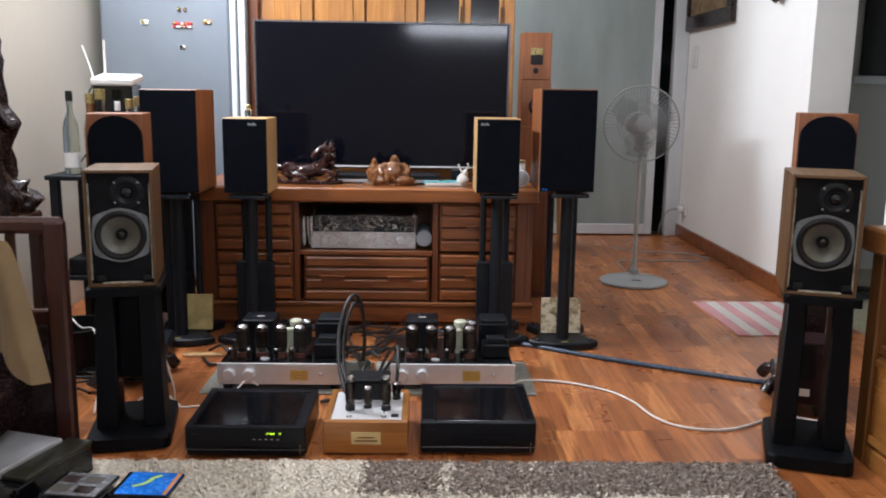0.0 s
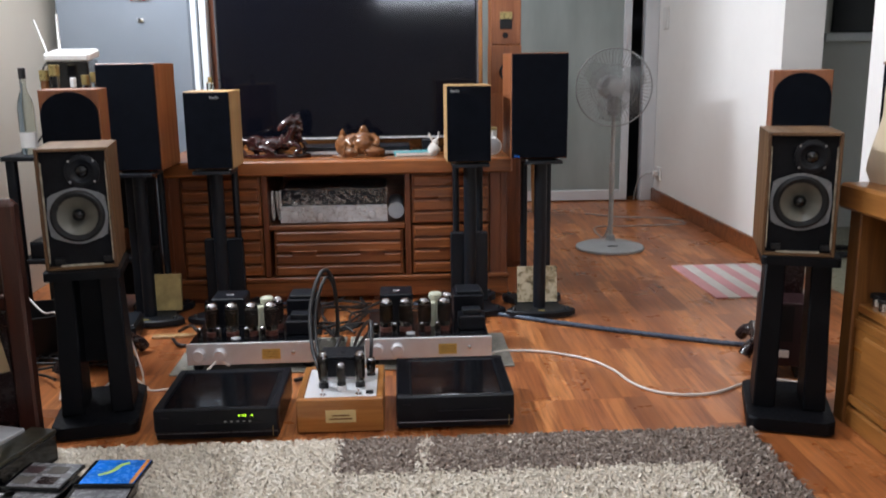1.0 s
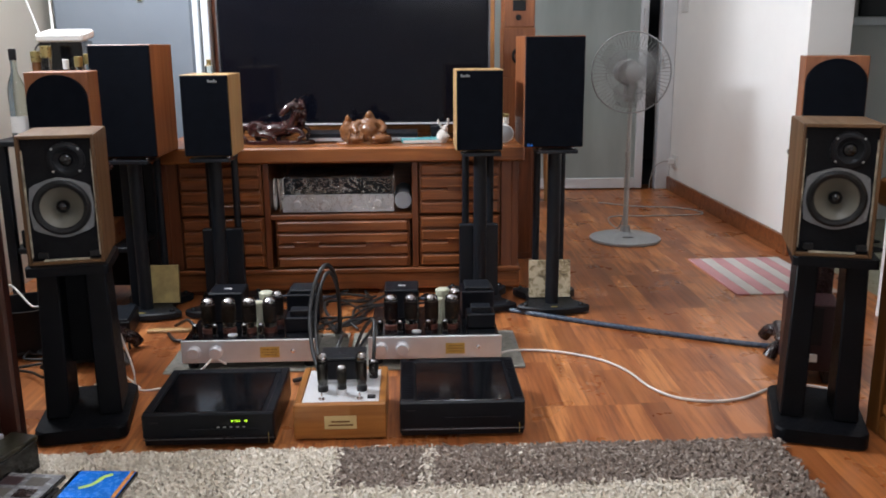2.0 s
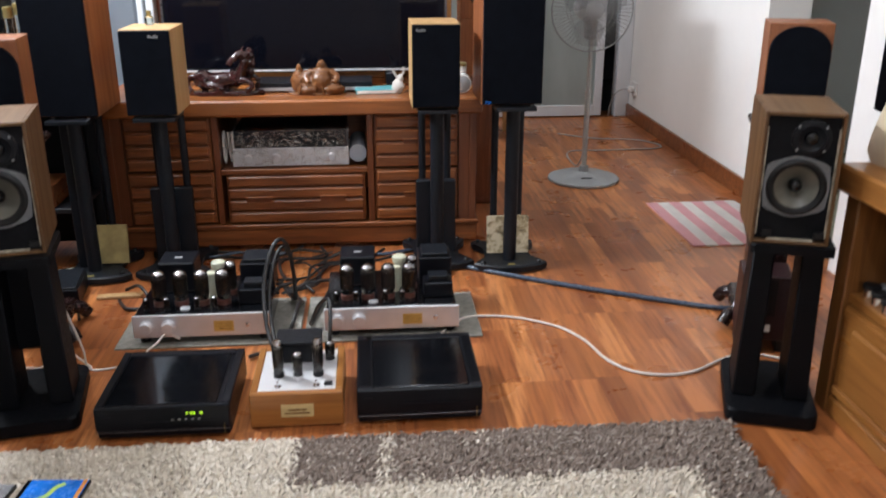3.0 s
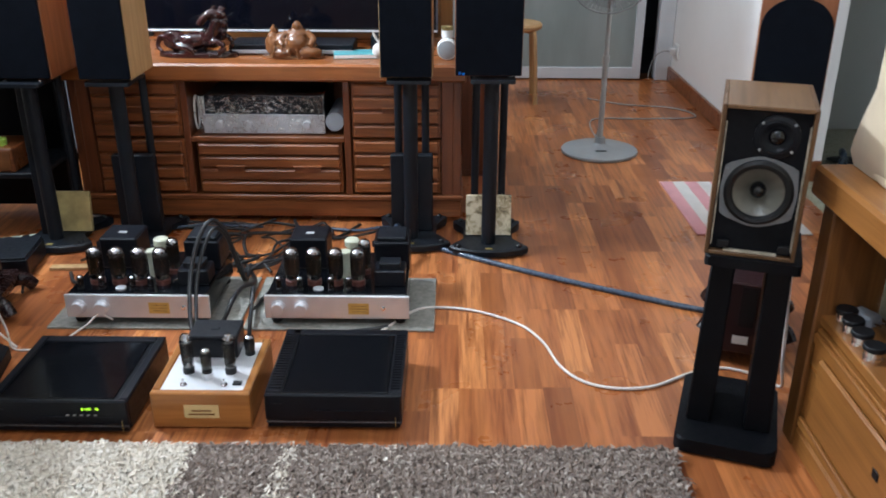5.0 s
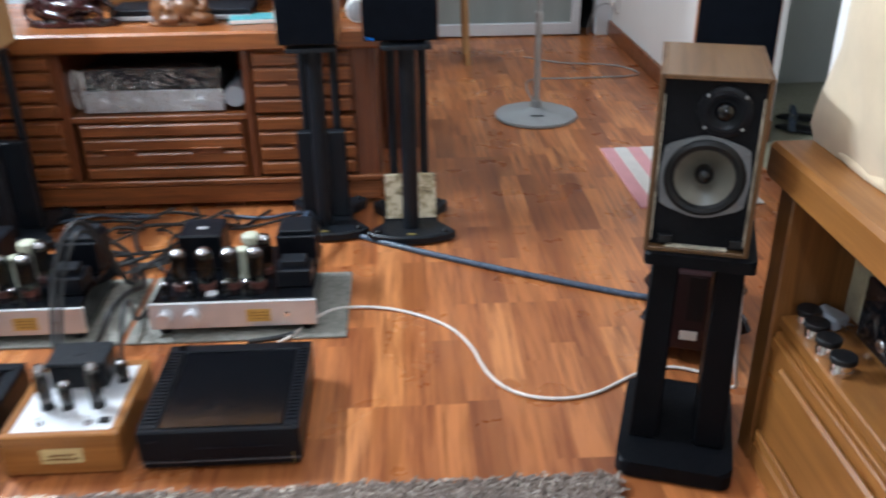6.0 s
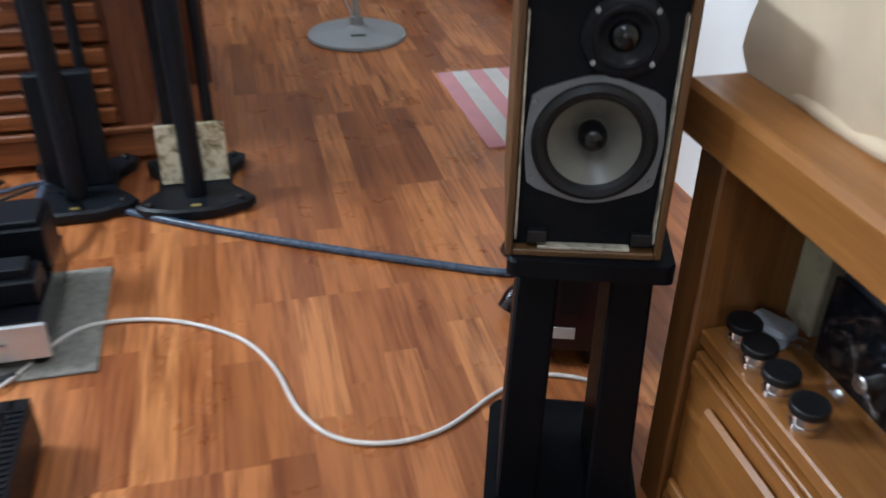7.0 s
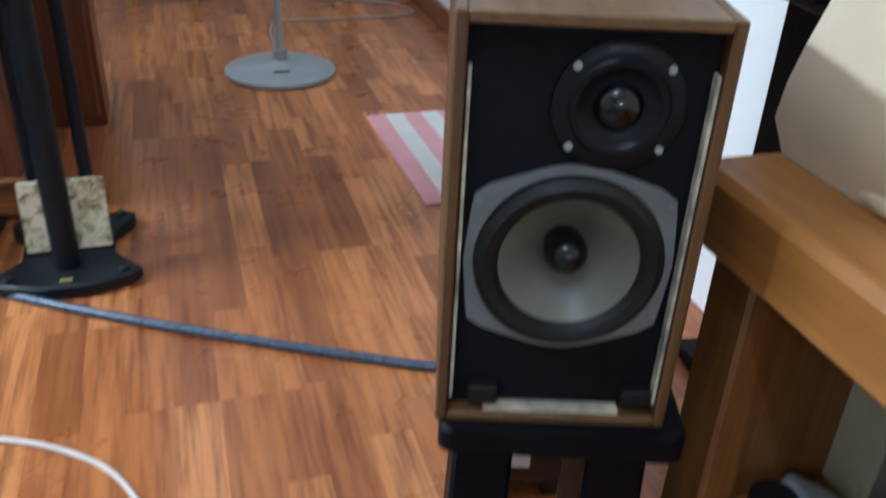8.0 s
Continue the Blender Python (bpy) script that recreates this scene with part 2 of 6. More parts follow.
M = dict(
    wall=wall_paint("white_wall_paint", (0.9, 0.885, 0.85)),
    wall_cream=wall_paint("cream_wall_paint", (0.74, 0.69, 0.59)),
    wall_grey=wall_paint("grey_wall_paint", (0.56, 0.57, 0.55)),
    ceiling=wall_paint("ceiling_paint", (0.82, 0.8, 0.77)),
    tile=matte("olive_tile", (0.3, 0.29, 0.2), 0.3, 0.15, 4),
    laminate=planks(),
    joint=matte("floor_joint", (0.29, 0.105, 0.038), 0.6),
    shag=shag(),
    rugback=matte("rug_backing", (0.36, 0.31, 0.25), 0.95),
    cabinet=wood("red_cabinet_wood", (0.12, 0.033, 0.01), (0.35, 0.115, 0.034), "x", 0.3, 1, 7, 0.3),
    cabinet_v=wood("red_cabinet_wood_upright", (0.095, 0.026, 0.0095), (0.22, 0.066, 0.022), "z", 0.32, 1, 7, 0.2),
    cabinet_top=wood("cabinet_top_wood", (0.2, 0.06, 0.014), (0.42, 0.14, 0.034), "x", 0.28, 1, 7, 0.4),
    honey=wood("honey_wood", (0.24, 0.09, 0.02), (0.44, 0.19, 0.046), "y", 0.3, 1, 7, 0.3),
    # upright grain, darker than honey to hold the shade under the sideboard top
    honey_z=wood("honey_wood_upright_shaded", (0.15, 0.055, 0.014), (0.28, 0.118, 0.03), "z", 0.32, 1, 7, 0.2),
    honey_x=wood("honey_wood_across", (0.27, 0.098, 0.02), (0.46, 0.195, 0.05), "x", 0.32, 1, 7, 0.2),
    orangewood=wood("orange_cupboard_wood", (0.3, 0.115, 0.025), (0.5, 0.23, 0.062), "z", 0.35, 1, 7, 0.2),
    oak=wood("pale_oak_veneer", (0.4, 0.23, 0.09), (0.58, 0.37, 0.17), "z", 0.45),
    teak=wood("teak_veneer", (0.08, 0.036, 0.012), (0.16, 0.078, 0.027), "z", 0.42),
    teak_y=wood("teak_veneer_top", (0.1, 0.047, 0.016), (0.19, 0.1, 0.036), "y", 0.42),
    cherry=wood("cherry_veneer", (0.2, 0.062, 0.022), (0.36, 0.13, 0.047), "z", 0.36),
    redwood=wood("dark_red_wood", (0.026, 0.007, 0.005), (0.065, 0.017, 0.01), "z", 0.3, 1, 7, 0.15),
    carved=matte("carved_dark_wood", (0.017, 0.008, 0.008), 0.24, 0.3, 14, 0, 0.15),
    boxwood=matte("polished_brown_wood", (0.15, 0.06, 0.022), 0.18, 0.3, 20, 0, 0.1),
    darkhorse=matte("polished_dark_rosewood", (0.026, 0.008, 0.008), 0.12, 0.3, 20, 0, 0.1),
    black=matte("black_powder_coat", (0.0035, 0.004, 0.0055), 0.5, 0.2, 12, 0, 0.2, 0.12),
    black_blue=matte("blue_black_steel", (0.0065, 0.0085, 0.012), 0.45, 0.2, 10, 0, 0.1, 0.28),
    gloss=matte("gloss_black_glass", (0.004, 0.0045, 0.006), 0.1, 0.1, 5, 0, 0),
    chassis=matte("satin_black_metal", (0.005, 0.006, 0.009), 0.36, 0.2, 12, 0.0, 0.05, 0.22),
    grille=matte("black_grille_cloth", (0.0042, 0.0055, 0.009), 0.95, 0.2, 30, 0, 0.6, 0.08, 500),
    baffle=matte("black_baffle", (0.0055, 0.0058, 0.0075), 0.75, 0.3, 16, 0, 0.2, 0.15),
    rubber=matte("black_rubber", (0.007, 0.007, 0.008), 0.5, 0.2, 20, 0, 0.1, 0.35),
    cone=matte("milky_polymer_cone", (0.15, 0.145, 0.12), 0.38, 0.15, 12, 0, 0.05),
    greymetal=matte("grey_cast_metal", (0.17, 0.18, 0.19), 0.42, 0.15, 20, 0.2, 0.1),
    alu=matte("brushed_aluminium", (0.62, 0.62, 0.64), 0.34, 0.06, 20, 0.45, 0.05),
    plate=matte("white_silver_plate", (0.75, 0.76, 0.78), 0.35, 0.05, 10, 0.35, 0.05),
    chrome=matte("chrome", (0.8, 0.8, 0.82), 0.12, 0.05, 20, 1.0, 0),
    brass=matte("brass_label", (0.55, 0.42, 0.13), 0.35, 0.15, 30, 0.5, 0.05),
    paper=matte("cream_label", (0.6, 0.47, 0.22), 0.55, 0.08, 20),
    greypaper=matte("grey_paper", (0.3, 0.32, 0.35), 0.6, 0.1, 12),
    ink=matte("dark_print", (0.05, 0.04, 0.03), 0.6),
    white=matte("white_plastic", (0.75, 0.74, 0.71), 0.4, 0.06, 9),
    whitecable=matte("white_cable", (0.68, 0.63, 0.58), 0.45, 0.1, 30),
    bluecable=matte("dark_blue_braid", (0.05, 0.072, 0.11), 0.28, 0.3, 60),
    blackcable=matte("black_cable", (0.012, 0.012, 0.013), 0.45, 0.2, 20),
    felt=matte("grey_felt", (0.24, 0.23, 0.2), 0.95, 0.25, 60, 0, 0.6),
    stone=spotted("speckled_stone"),
    sandstone=matte("tan_stone", (0.4, 0.31, 0.13), 0.5, 0.35, 14),
    bezelgrey=matte("dark_steel_bezel", (0.12, 0.12, 0.13), 0.3, 0.1, 10, 0.6),
    screen=plain("dark_screen", (0.003, 0.0035, 0.0065), 0.085, 0.22),
    fridge=matte("grey_enamel", (0.19, 0.215, 0.245), 0.35, 0.06, 3, 0.1, 0.02),
    frame=matte("white_aluminium_frame", (0.66, 0.69, 0.71), 0.4, 0.05, 5),
    fangrey=matte("grey_fan_plastic", (0.3, 0.31, 0.31), 0.4, 0.1, 10),
    fanpole=matte("grey_fan_pole", (0.4, 0.4, 0.38), 0.35, 0.1, 10, 0.3),
    pink=cloth("pink_cotton", (0.62, 0.27, 0.28)),
    pale=cloth("pale_cotton", (0.62, 0.58, 0.53)),
    tan=cloth("tan_cloth", (0.64, 0.51, 0.34)),
    khaki=cloth("khaki_cloth", (0.42, 0.3, 0.165)),
    tubeglass=glassy("valve_glass", (0.62, 0.62, 0.62)),
    bottleglass=glassy("bottle_glass", (0.7, 0.76, 0.7)),
    blade=smoky("smoky_fan_blade", (0.3, 0.32, 0.33), 0.3),
    getter=matte("valve_getter", (0.42, 0.42, 0.44), 0.1, 0.1, 20, 1.0, 0),
    valveplate=matte("valve_anode", (0.045, 0.042, 0.04), 0.35, 0.2, 30, 0.3),
    socketred=matte("valve_base", (0.1, 0.032, 0.022), 0.4, 0.2, 30),
    ceramic=matte("cream_capacitor", (0.5, 0.5, 0.38), 0.4, 0.08, 20),
    wrap=film_wrap("plastic_film", 17.0, 0.02, 0.62),
    wrap_dark=film_wrap("loose_plastic_film", 9.0, 0.01, 0.2),
    green=glow("display_green", (0.6, 0.85, 0.05), 0.9),
    blueprint=matte("blue_cover_print", (0.01, 0.16, 0.62), 0.25, 0.5, 12),
    yellowprint=matte("yellow_green_print", (0.4, 0.6, 0.1), 0.3),
    orangeprint=matte("orange_print", (0.6, 0.22, 0.03), 0.3),
    olivebox=matte("olive_box_print", (0.02, 0.018, 0.01), 0.35, 0.6, 25),
    discgrey=matte("grey_cover_print", (0.16, 0.16, 0.17), 0.25, 0.35, 14),
    silverbox=matte("silver_grey_box", (0.42, 0.42, 0.43), 0.35, 0.1, 10, 0.3),
    red=matte("red_plastic", (0.5, 0.04, 0.04), 0.4),
    gold=matte("gold_cap", (0.34, 0.27, 0.11), 0.3, 0.1, 20, 0.7, 0),
    teal=matte("teal_cover", (0.08, 0.28, 0.3), 0.5),
    tube=glow("lamp_tube", (1.0, 0.96, 0.88), 6.0),
    maroon=matte("maroon_paint", (0.022, 0.0055, 0.007), 0.4),
    worn=matte("worn_strip", (0.4, 0.36, 0.28), 0.7, 0.6, 45),
    void=matte("painted_dark_room", (0.05, 0.05, 0.055), 0.8),
    canvas=matte("brown_painting", (0.2, 0.13, 0.06), 0.5, 0.6, 18),
    blueglass=matte("blue_driver", (0.03, 0.1, 0.3), 0.3),
)
fg, fnt, fb = shader("frosted_glass", 0.5)
fb.inputs["Base Color"].default_value = (0.42, 0.5, 0.48, 1)
fb.inputs["Transmission Weight"].default_value = 0.35
M["frosted"] = fg
fnt.links.new(ramp(fnt, noise_tex(fnt, coords(fnt, (2.5, 1, 0.7)), 2.2, 3), [(0.3, (0.36, 0.43, 0.41)), (0.7, (0.5, 0.57, 0.55))]), fb.inputs["Base Color"])


# ---- building helpers ----
def part(name, bm, material, parent=None, label="", smooth=True, m=None):
    """Link a bmesh as one mesh object under a thing or a part."""
    me = bpy.data.meshes.new(name)
    bm.normal_update()
    bm.to_mesh(me)
    bm.free()
    me.materials.append(M[material])
    if smooth:
        me.polygons.foreach_set("use_smooth", [True] * len(me.polygons))
        me.set_sharp_from_angle(angle=radians(35))
    ob = new(name, me)
    if m is not None:
        ob.matrix_basis = m
    if parent is not None:
        ob.parent = parent
    return tagged(ob, label)


def thing(name, label, category, m=None, group="", kind=""):
    ob = new(name)
    ob.empty_display_size = 0.05
    if m is not None:
        ob.matrix_basis = m
    return tagged(ob, label, category, group, kind)


def box(x0, x1, y0, y1, z0, z1, bev=0.003, bm=None, seg=1):
    one = bmesh.new()
    vs = bmesh.ops.create_cube(one, size=1)["verts"]
    for v in vs:
        v.co = Vector(((x0 + x1) / 2 + v.co.x * (x1 - x0), (y0 + y1) / 2 + v.co.y * (y1 - y0), (z0 + z1) / 2 + v.co.z * (z1 - z0)))
    if bev:
        bmesh.ops.bevel(one, geom=one.edges[:], offset=bev, segments=seg, affect="EDGES", profile=0.5, clamp_overlap=True)
    return merge(bm, one)


def merge(bm, one):
    if bm is None:
        return one
    me = bpy.data.meshes.new("tmp")
    one.to_mesh(me)
    one.free()
    bm.from_mesh(me)
    bpy.data.meshes.remove(me)
    return bm


def slab(outline, z0, z1, bev=0.003, bm=None):
    """A flat piece with the given outline (x, y), from z0 to z1."""
    one = bmesh.new()
    lo = [one.verts.new((x, y, z0)) for x, y in outline]
    hi = [one.verts.new((x, y, z1)) for x, y in outline]
    n = len(outline)
    one.faces.new(lo[::-1])
    top = one.faces.new(hi)
    for i in range(n):
        one.faces.new((lo[i], lo[(i + 1) % n], hi[(i + 1) % n], hi[i]))
    if bev:
        bmesh.ops.bevel(one, geom=list(top.edges), offset=bev, segments=1, affect="EDGES", clamp_overlap=True)
    return merge(bm, one)


def rounded(w, d, r, n=5):
    pts = []
    for cx, cy, a in ((w / 2 - r, d / 2 - r, 0), (-w / 2 + r, d / 2 - r, 90), (-w / 2 + r, -d / 2 + r, 180), (w / 2 - r, -d / 2 + r, 270)):
        for i in range(n + 1):
            t = radians(a + 90 * i / n)
            pts.append((cx + r * math.cos(t), cy + r * math.sin(t)))
    return pts


def lathe(profile, seg=24, bm=None, m=None, caps=True):
    """Turn (radius, height) pairs about the z axis; m places the result."""
    one = bmesh.new()
    rings = []
    for r, z in profile:
        if r < 1e-5:
            rings.append([one.verts.new((0, 0, z))])
        else:
            rings.append([one.verts.new((r * math.cos(2 * math.pi * i / seg), r * math.sin(2 * math.pi * i / seg), z)) for i in range(seg)])
    for a, b in zip(rings, rings[1:]):
        for i in range(seg):
            j = (i + 1) % seg
            if len(a) == 1 and len(b) > 1:
                one.faces.new((a[0], b[i], b[j]))
            elif len(b) == 1 and len(a) > 1:
                one.faces.new((a[i], a[j], b[0]))
            elif len(a) > 1:
                one.faces.new((a[i], a[j], b[j], b[i]))
    if caps and len(rings[0]) > 1:
        one.faces.new(rings[0][::-1])
    if caps and len(rings[-1]) > 1:
        one.faces.new(rings[-1])
    bmesh.ops.recalc_face_normals(one, faces=one.faces[:])
    if m is not None:
        one.transform(m)
    return merge(bm, one)


def curve_points(pts, n=8):
    pts = [Vector(p) for p in pts]
    p = [2 * pts[0] - pts[1]] + pts + [2 * pts[-1] - pts[-2]]
    out = []
    for i in range(1, len(p) - 2):
        for k in range(n):
            t = k / n
            a, b, c, d = p[i - 1], p[i], p[i + 1], p[i + 2]
            out.append(0.5 * (2 * b + (c - a) * t + (2 * a - 5 * b + 4 * c - d) * t * t + (3 * b - a - 3 * c + d) * t ** 3))
    return out + [pts[-1]]


def tube(pts, r, seg=12, n=8, bm=None, squash=1.0, ends=None):
    """A cord or rod that runs smoothly through the points; n=0 keeps straight pieces."""
    seg = max(seg, 11) if r > 0.003 else seg
    line = curve_points(pts, n) if n else [Vector(p) for p in pts]
    one = bmesh.new()
    rings, up = [], Vector((0, 0, 1))
    for i, p in enumerate(line):
        d = (line[min(i + 1, len(line) - 1)] - line[max(i - 1, 0)]).normalized()
        side = d.cross(up)
        side = side.normalized() if side.length > 1e-3 else Vector((1, 0, 0))
        nor = side.cross(d).normalized()
        rr = r if ends is None else r + (ends - r) * i / (len(line) - 1)
        rings.append([one.verts.new(p + rr * (math.cos(2 * math.pi * k / seg) * side + squash * math.sin(2 * math.pi * k / seg) * nor)) for k in range(seg)])
    for a, b in zip(rings, rings[1:]):
        for k in range(seg):
            one.faces.new((a[k], a[(k + 1) % seg], b[(k + 1) % seg], b[k]))
    one.faces.new(rings[0][::-1])
    one.faces.new(rings[-1])
    bmesh.ops.recalc_face_normals(one, faces=one.faces[:])
    return merge(bm, one)


def blob(bm, centre, size, sub=2, rough=0.0, rot=None):
    one = bmesh.new()
    bmesh.ops.create_icosphere(one, subdivisions=sub, radius=1)
    for v in one.verts:
        k = 1 + rough * noise.noise(v.co * 2.3 + Vector(centre) * 9)
        v.co = Vector((v.co.x * size[0], v.co.y * size[1], v.co.z * size[2])) * k
    if rot:
        one.transform(pose(0, 0, 0, *rot))
    one.transform(Matrix.Translation(centre))
    return merge(bm, one)


def carve(ob, size, smooth=4):
    """Melt overlapping lumps into one carved body."""
    r = ob.modifiers.new("melt", "REMESH")
    r.mode, r.voxel_size, r.use_smooth_shade = "VOXEL", size, True
    sm = ob.modifiers.new("smooth", "SMOOTH")
    sm.factor, sm.iterations = 0.5, smooth
    return ob


def structure(name, bm, material, label, category="wall", smooth=False):
    return tagged(part(name, bm, material, None, label, smooth), "", category, "", "structure")


# ---- the room ----
CEIL = 2.7
structure("floor", box(-1.6, 2.1, -2.2, 6.77, -0.1, -0.008, 0), "joint", "reddish brown laminate strip floor with staggered joints", "floor")
floor = bpy.data.objects["floor"]
structure("floor_entry", box(2.1, 3.7, 3.2, 5.6, -0.1, -0.002, 0), "tile", "olive floor tiles in the entrance", "floor")
structure("ceiling", box(-1.8, 3.9, -2.4, 7.2, CEIL, CEIL + 0.1, 0), "ceiling", "plain white painted ceiling", "ceiling")
structure("wall_west", box(-1.8, -1.6, -2.4, 7.15, 0, CEIL, 0), "wall_cream", "cream painted plaster wall")
structure("wall_south", box(-1.6, 2.1, -2.4, -2.2, 0, CEIL, 0), "wall", "white painted plaster wall")
structure("wall_east_near", box(1.95, 2.15, -2.2, 3.45, 0, CEIL, 0), "wall", "white painted plaster wall behind the sideboard")
structure("wall_east_far", box(2.03, 2.235, 4.42, 6.57, 0, CEIL, 0), "wall", "white painted plaster wall, slightly blotched")
structure("wall_east_lintel", box(2.03, 2.235, 3.45, 4.42, 2.15, CEIL, 0), "wall", "white painted wall over the entrance opening")
structure("wall_north_left", box(-1.6, 0.45, 6.57, 6.77, 0, CEIL, 0), "wall_cream", "cream painted kitchen wall")
structure("wall_north_lintel", box(0.45, 2.235, 6.57, 6.77, 2.2, CEIL, 0), "wall", "white painted wall above the sliding door")
bm = box(1.928, 2.028, 6.5, 6.6, 0, 2.2, 0.004)
structure("door_jamb", bm, "frame", "white painted door jamb beside the sliding door", "trim")
bm = box(2.235, 3.7, 5.3, 5.5, 0, CEIL, 0)
structure("entry_wall_north", bm, "wall_grey", "grey plaster wall in the entrance")
structure("entry_wall_east", box(3.7, 3.9, 3.2, 5.6, 0, CEIL, 0), "wall_grey", "grey plaster wall in the entrance")
structure("entry_wall_south", box(2.15, 3.7, 3.2, 3.4, 0, CEIL, 0), "wall_grey", "grey plaster wall in the entrance")
bm = box(2.7, 3.5, 5.275, 5.298, 1.18, 2.1, 0.004)
structure("window_1", bm, "gloss", "dark night window in the entrance wall", "window")
bm = box(2.66, 3.54, 5.26, 5.299, 1.13, 1.176, 0.004)
structure("window_sill", bm, "frame", "pale window sill", "trim")
# room behind the sliding door; its near-black colour stands in for darkness
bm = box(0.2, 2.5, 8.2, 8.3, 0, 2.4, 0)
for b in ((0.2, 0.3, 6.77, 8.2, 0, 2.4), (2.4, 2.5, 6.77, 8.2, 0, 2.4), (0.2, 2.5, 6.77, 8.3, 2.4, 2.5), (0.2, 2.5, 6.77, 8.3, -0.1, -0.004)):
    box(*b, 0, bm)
structure("room_beyond", bm, "void", "room shell behind the sliding door, coloured near-black as if unlit")
structure("baseboard", box(2.009, 2.029, 4.42, 6.498, 0, 0.095, 0.004), "cabinet", "brown wooden baseboard along the white wall", "baseboard", True)
structure("baseboard_end", box(2.031, 2.233, 4.4, 4.419, 0, 0.095, 0.004), "cabinet", "brown wooden baseboard on the wall end", "baseboard", True)

door = thing("sliding_door", "frosted greenish glass sliding door in a pale metal frame", "door", pose(0, 6.52, 0), kind="structure")
part("door_frame_stile", box(1.772, 1.828, -0.02, 0.02, 0.01, 2.18, 0.003), "frame", door)
part("door_frame_stile", box(0.5, 0.55, -0.02, 0.02, 0.01, 2.18, 0.003), "frame", door)
part("door_frame_rail", box(0.55, 1.772, -0.02, 0.02, 0.01, 0.085, 0.003), "frame", door)
part("door_frame_rail", box(0.55, 1.772, -0.02, 0.02, 2.1, 2.18, 0.003), "frame", door)
part("pane", box(0.55, 1.772, -0.006, 0.006, 0.085, 2.1, 0), "frosted", door, "frosted grey-green glass")
part("door_handle", box(1.79, 1.812, -0.035, -0.02, 1.12, 1.28, 0.004), "alu", door, "small metal pull")

# lamps of the room
tl = thing("wall_lamp", "lit fluorescent tube lamp on the white wall", "lamp", pose(0.48, -2.2, 1.8))
part("lamp_body", box(-0.65, 0.65, 0, 0.05, 0.04, 0.09, 0.006), "white", tl)
part("lamp_tube", tube([(-0.6, 0.075, 0.055), (0.6, 0.075, 0.055)], 0.014, 12, 0), "tube", tl, "glowing white tube")
wl = thing("side_wall_lamp", "short lit tube lamp on the cream wall", "lamp", pose(-1.6, 3.46, 2.25))
part("lamp_body", box(0.001, 0.05, -0.32, 0.32, -0.025, 0.025, 0.006), "white", wl)
part("lamp_tube", tube([(0.07, -0.29, 0.0), (0.07, 0.29, 0.0)], 0.012, 12, 0), "tube", wl, "glowing white tube")
# housings for the added ceiling and kitchen fill lights, out of view
for nm, px, py in (("ceiling_lamp", 0.4, 1.5), ("ceiling_lamp", 0.1, 5.6)):
    tl = thing(nm, "unseen white lamp body added on the ceiling", "lamp", pose(px, py, CEIL), group="ceiling lamps")
    part("lamp_body", box(-0.05, 0.05, -0.62, 0.62, -0.03, -0.001, 0.006) if py < 3 else box(-0.62, 0.62, -0.05, 0.05, -0.03, -0.001, 0.006), "white", tl)

# ---- rug ----
rug = structure("rug", slab([(-1.25, 0.2), (1.1, 0.2), (1.1, 2.335), (-1.25, 2.335)], 0, 0.012, 0.004), "rugback", "cream and brown patchwork shag rug on the floor", "rug")
RUG_COLS, RUG_ROWS = [-1.25, -0.64, -0.06, 0.53, 1.12], [2.4, 2.152, 1.71, 1.26, 0.76, 0.2]


def pile_tone(x, y):
    """1 for cream wool, 0 for brown wool, patch by patch."""
    row = next((i for i in range(5) if y > RUG_ROWS[i + 1]), 4)
    x += 0.02 * noise.noise(Vector((x * 9, y * 9, 0)))
    if row == 0:
        if abs(x - 0.19) < 0.008 or (abs(x - 0.432) < 0.006 and y > 2.3):
            return 1.0
        return 1.0 if x < -0.05 else 0.0
    if row == 1:
        if abs(x + 0.034) < 0.01 or abs(x + 0.32) < 0.008:
            return 0.55
        return 0.0 if x > 0.93 else 1.0
    return 1.0 if (row + int((x + 1.25) / 0.59)) % 2 else 0.0


def shag_pile(count):
    rnd = random.Random(5)
    verts, faces, tone = [], [], []
    for i in range(count):
        x = rnd.uniform(-1.26, 1.095)
        y = 2.35 - rnd.random() ** 1.5 * 1.5
        k = len(verts)
        a, lean = rnd.uniform(0, 6.283), rnd.uniform(0.012, 0.034)
        h, w = rnd.uniform(0.006, 0.017), rnd.uniform(0.0026, 0.0052)
        dx, dy = math.cos(a), math.sin(a)
        c = min(1.0, max(0.0, pile_tone(x, y) + (0.25 if rnd.random() < 0.05 else 0)))
        for f, z in ((0.0, 0.008), (0.5, 0.012 + h), (1.0, 0.01 + h * rnd.uniform(0.4, 1.0))):
            px, py = x + dx * lean * f, y + dy * lean * f
            ww = w * (1 - 0.5 * f)
            verts += [(px - dy * ww, py + dx * ww, z), (px + dy * ww, py - dx * ww, z)]
            tone += [c, c]
        faces += [(k, k + 1, k + 3, k + 2), (k + 2, k + 3, k + 5, k + 4)]
    me = bpy.data.meshes.new("shag_pile")
    me.from_pydata(verts, [], faces)
    att = me.attributes.new("pile", "FLOAT", "POINT")
    att.data.foreach_set("value", tone)
    me.materials.append(M["shag"])
    return tagged(new("shag_pile", me), "long tangled wool pile of the rug", "rug pile", "", "stuff")


pile = shag_pile(95000)


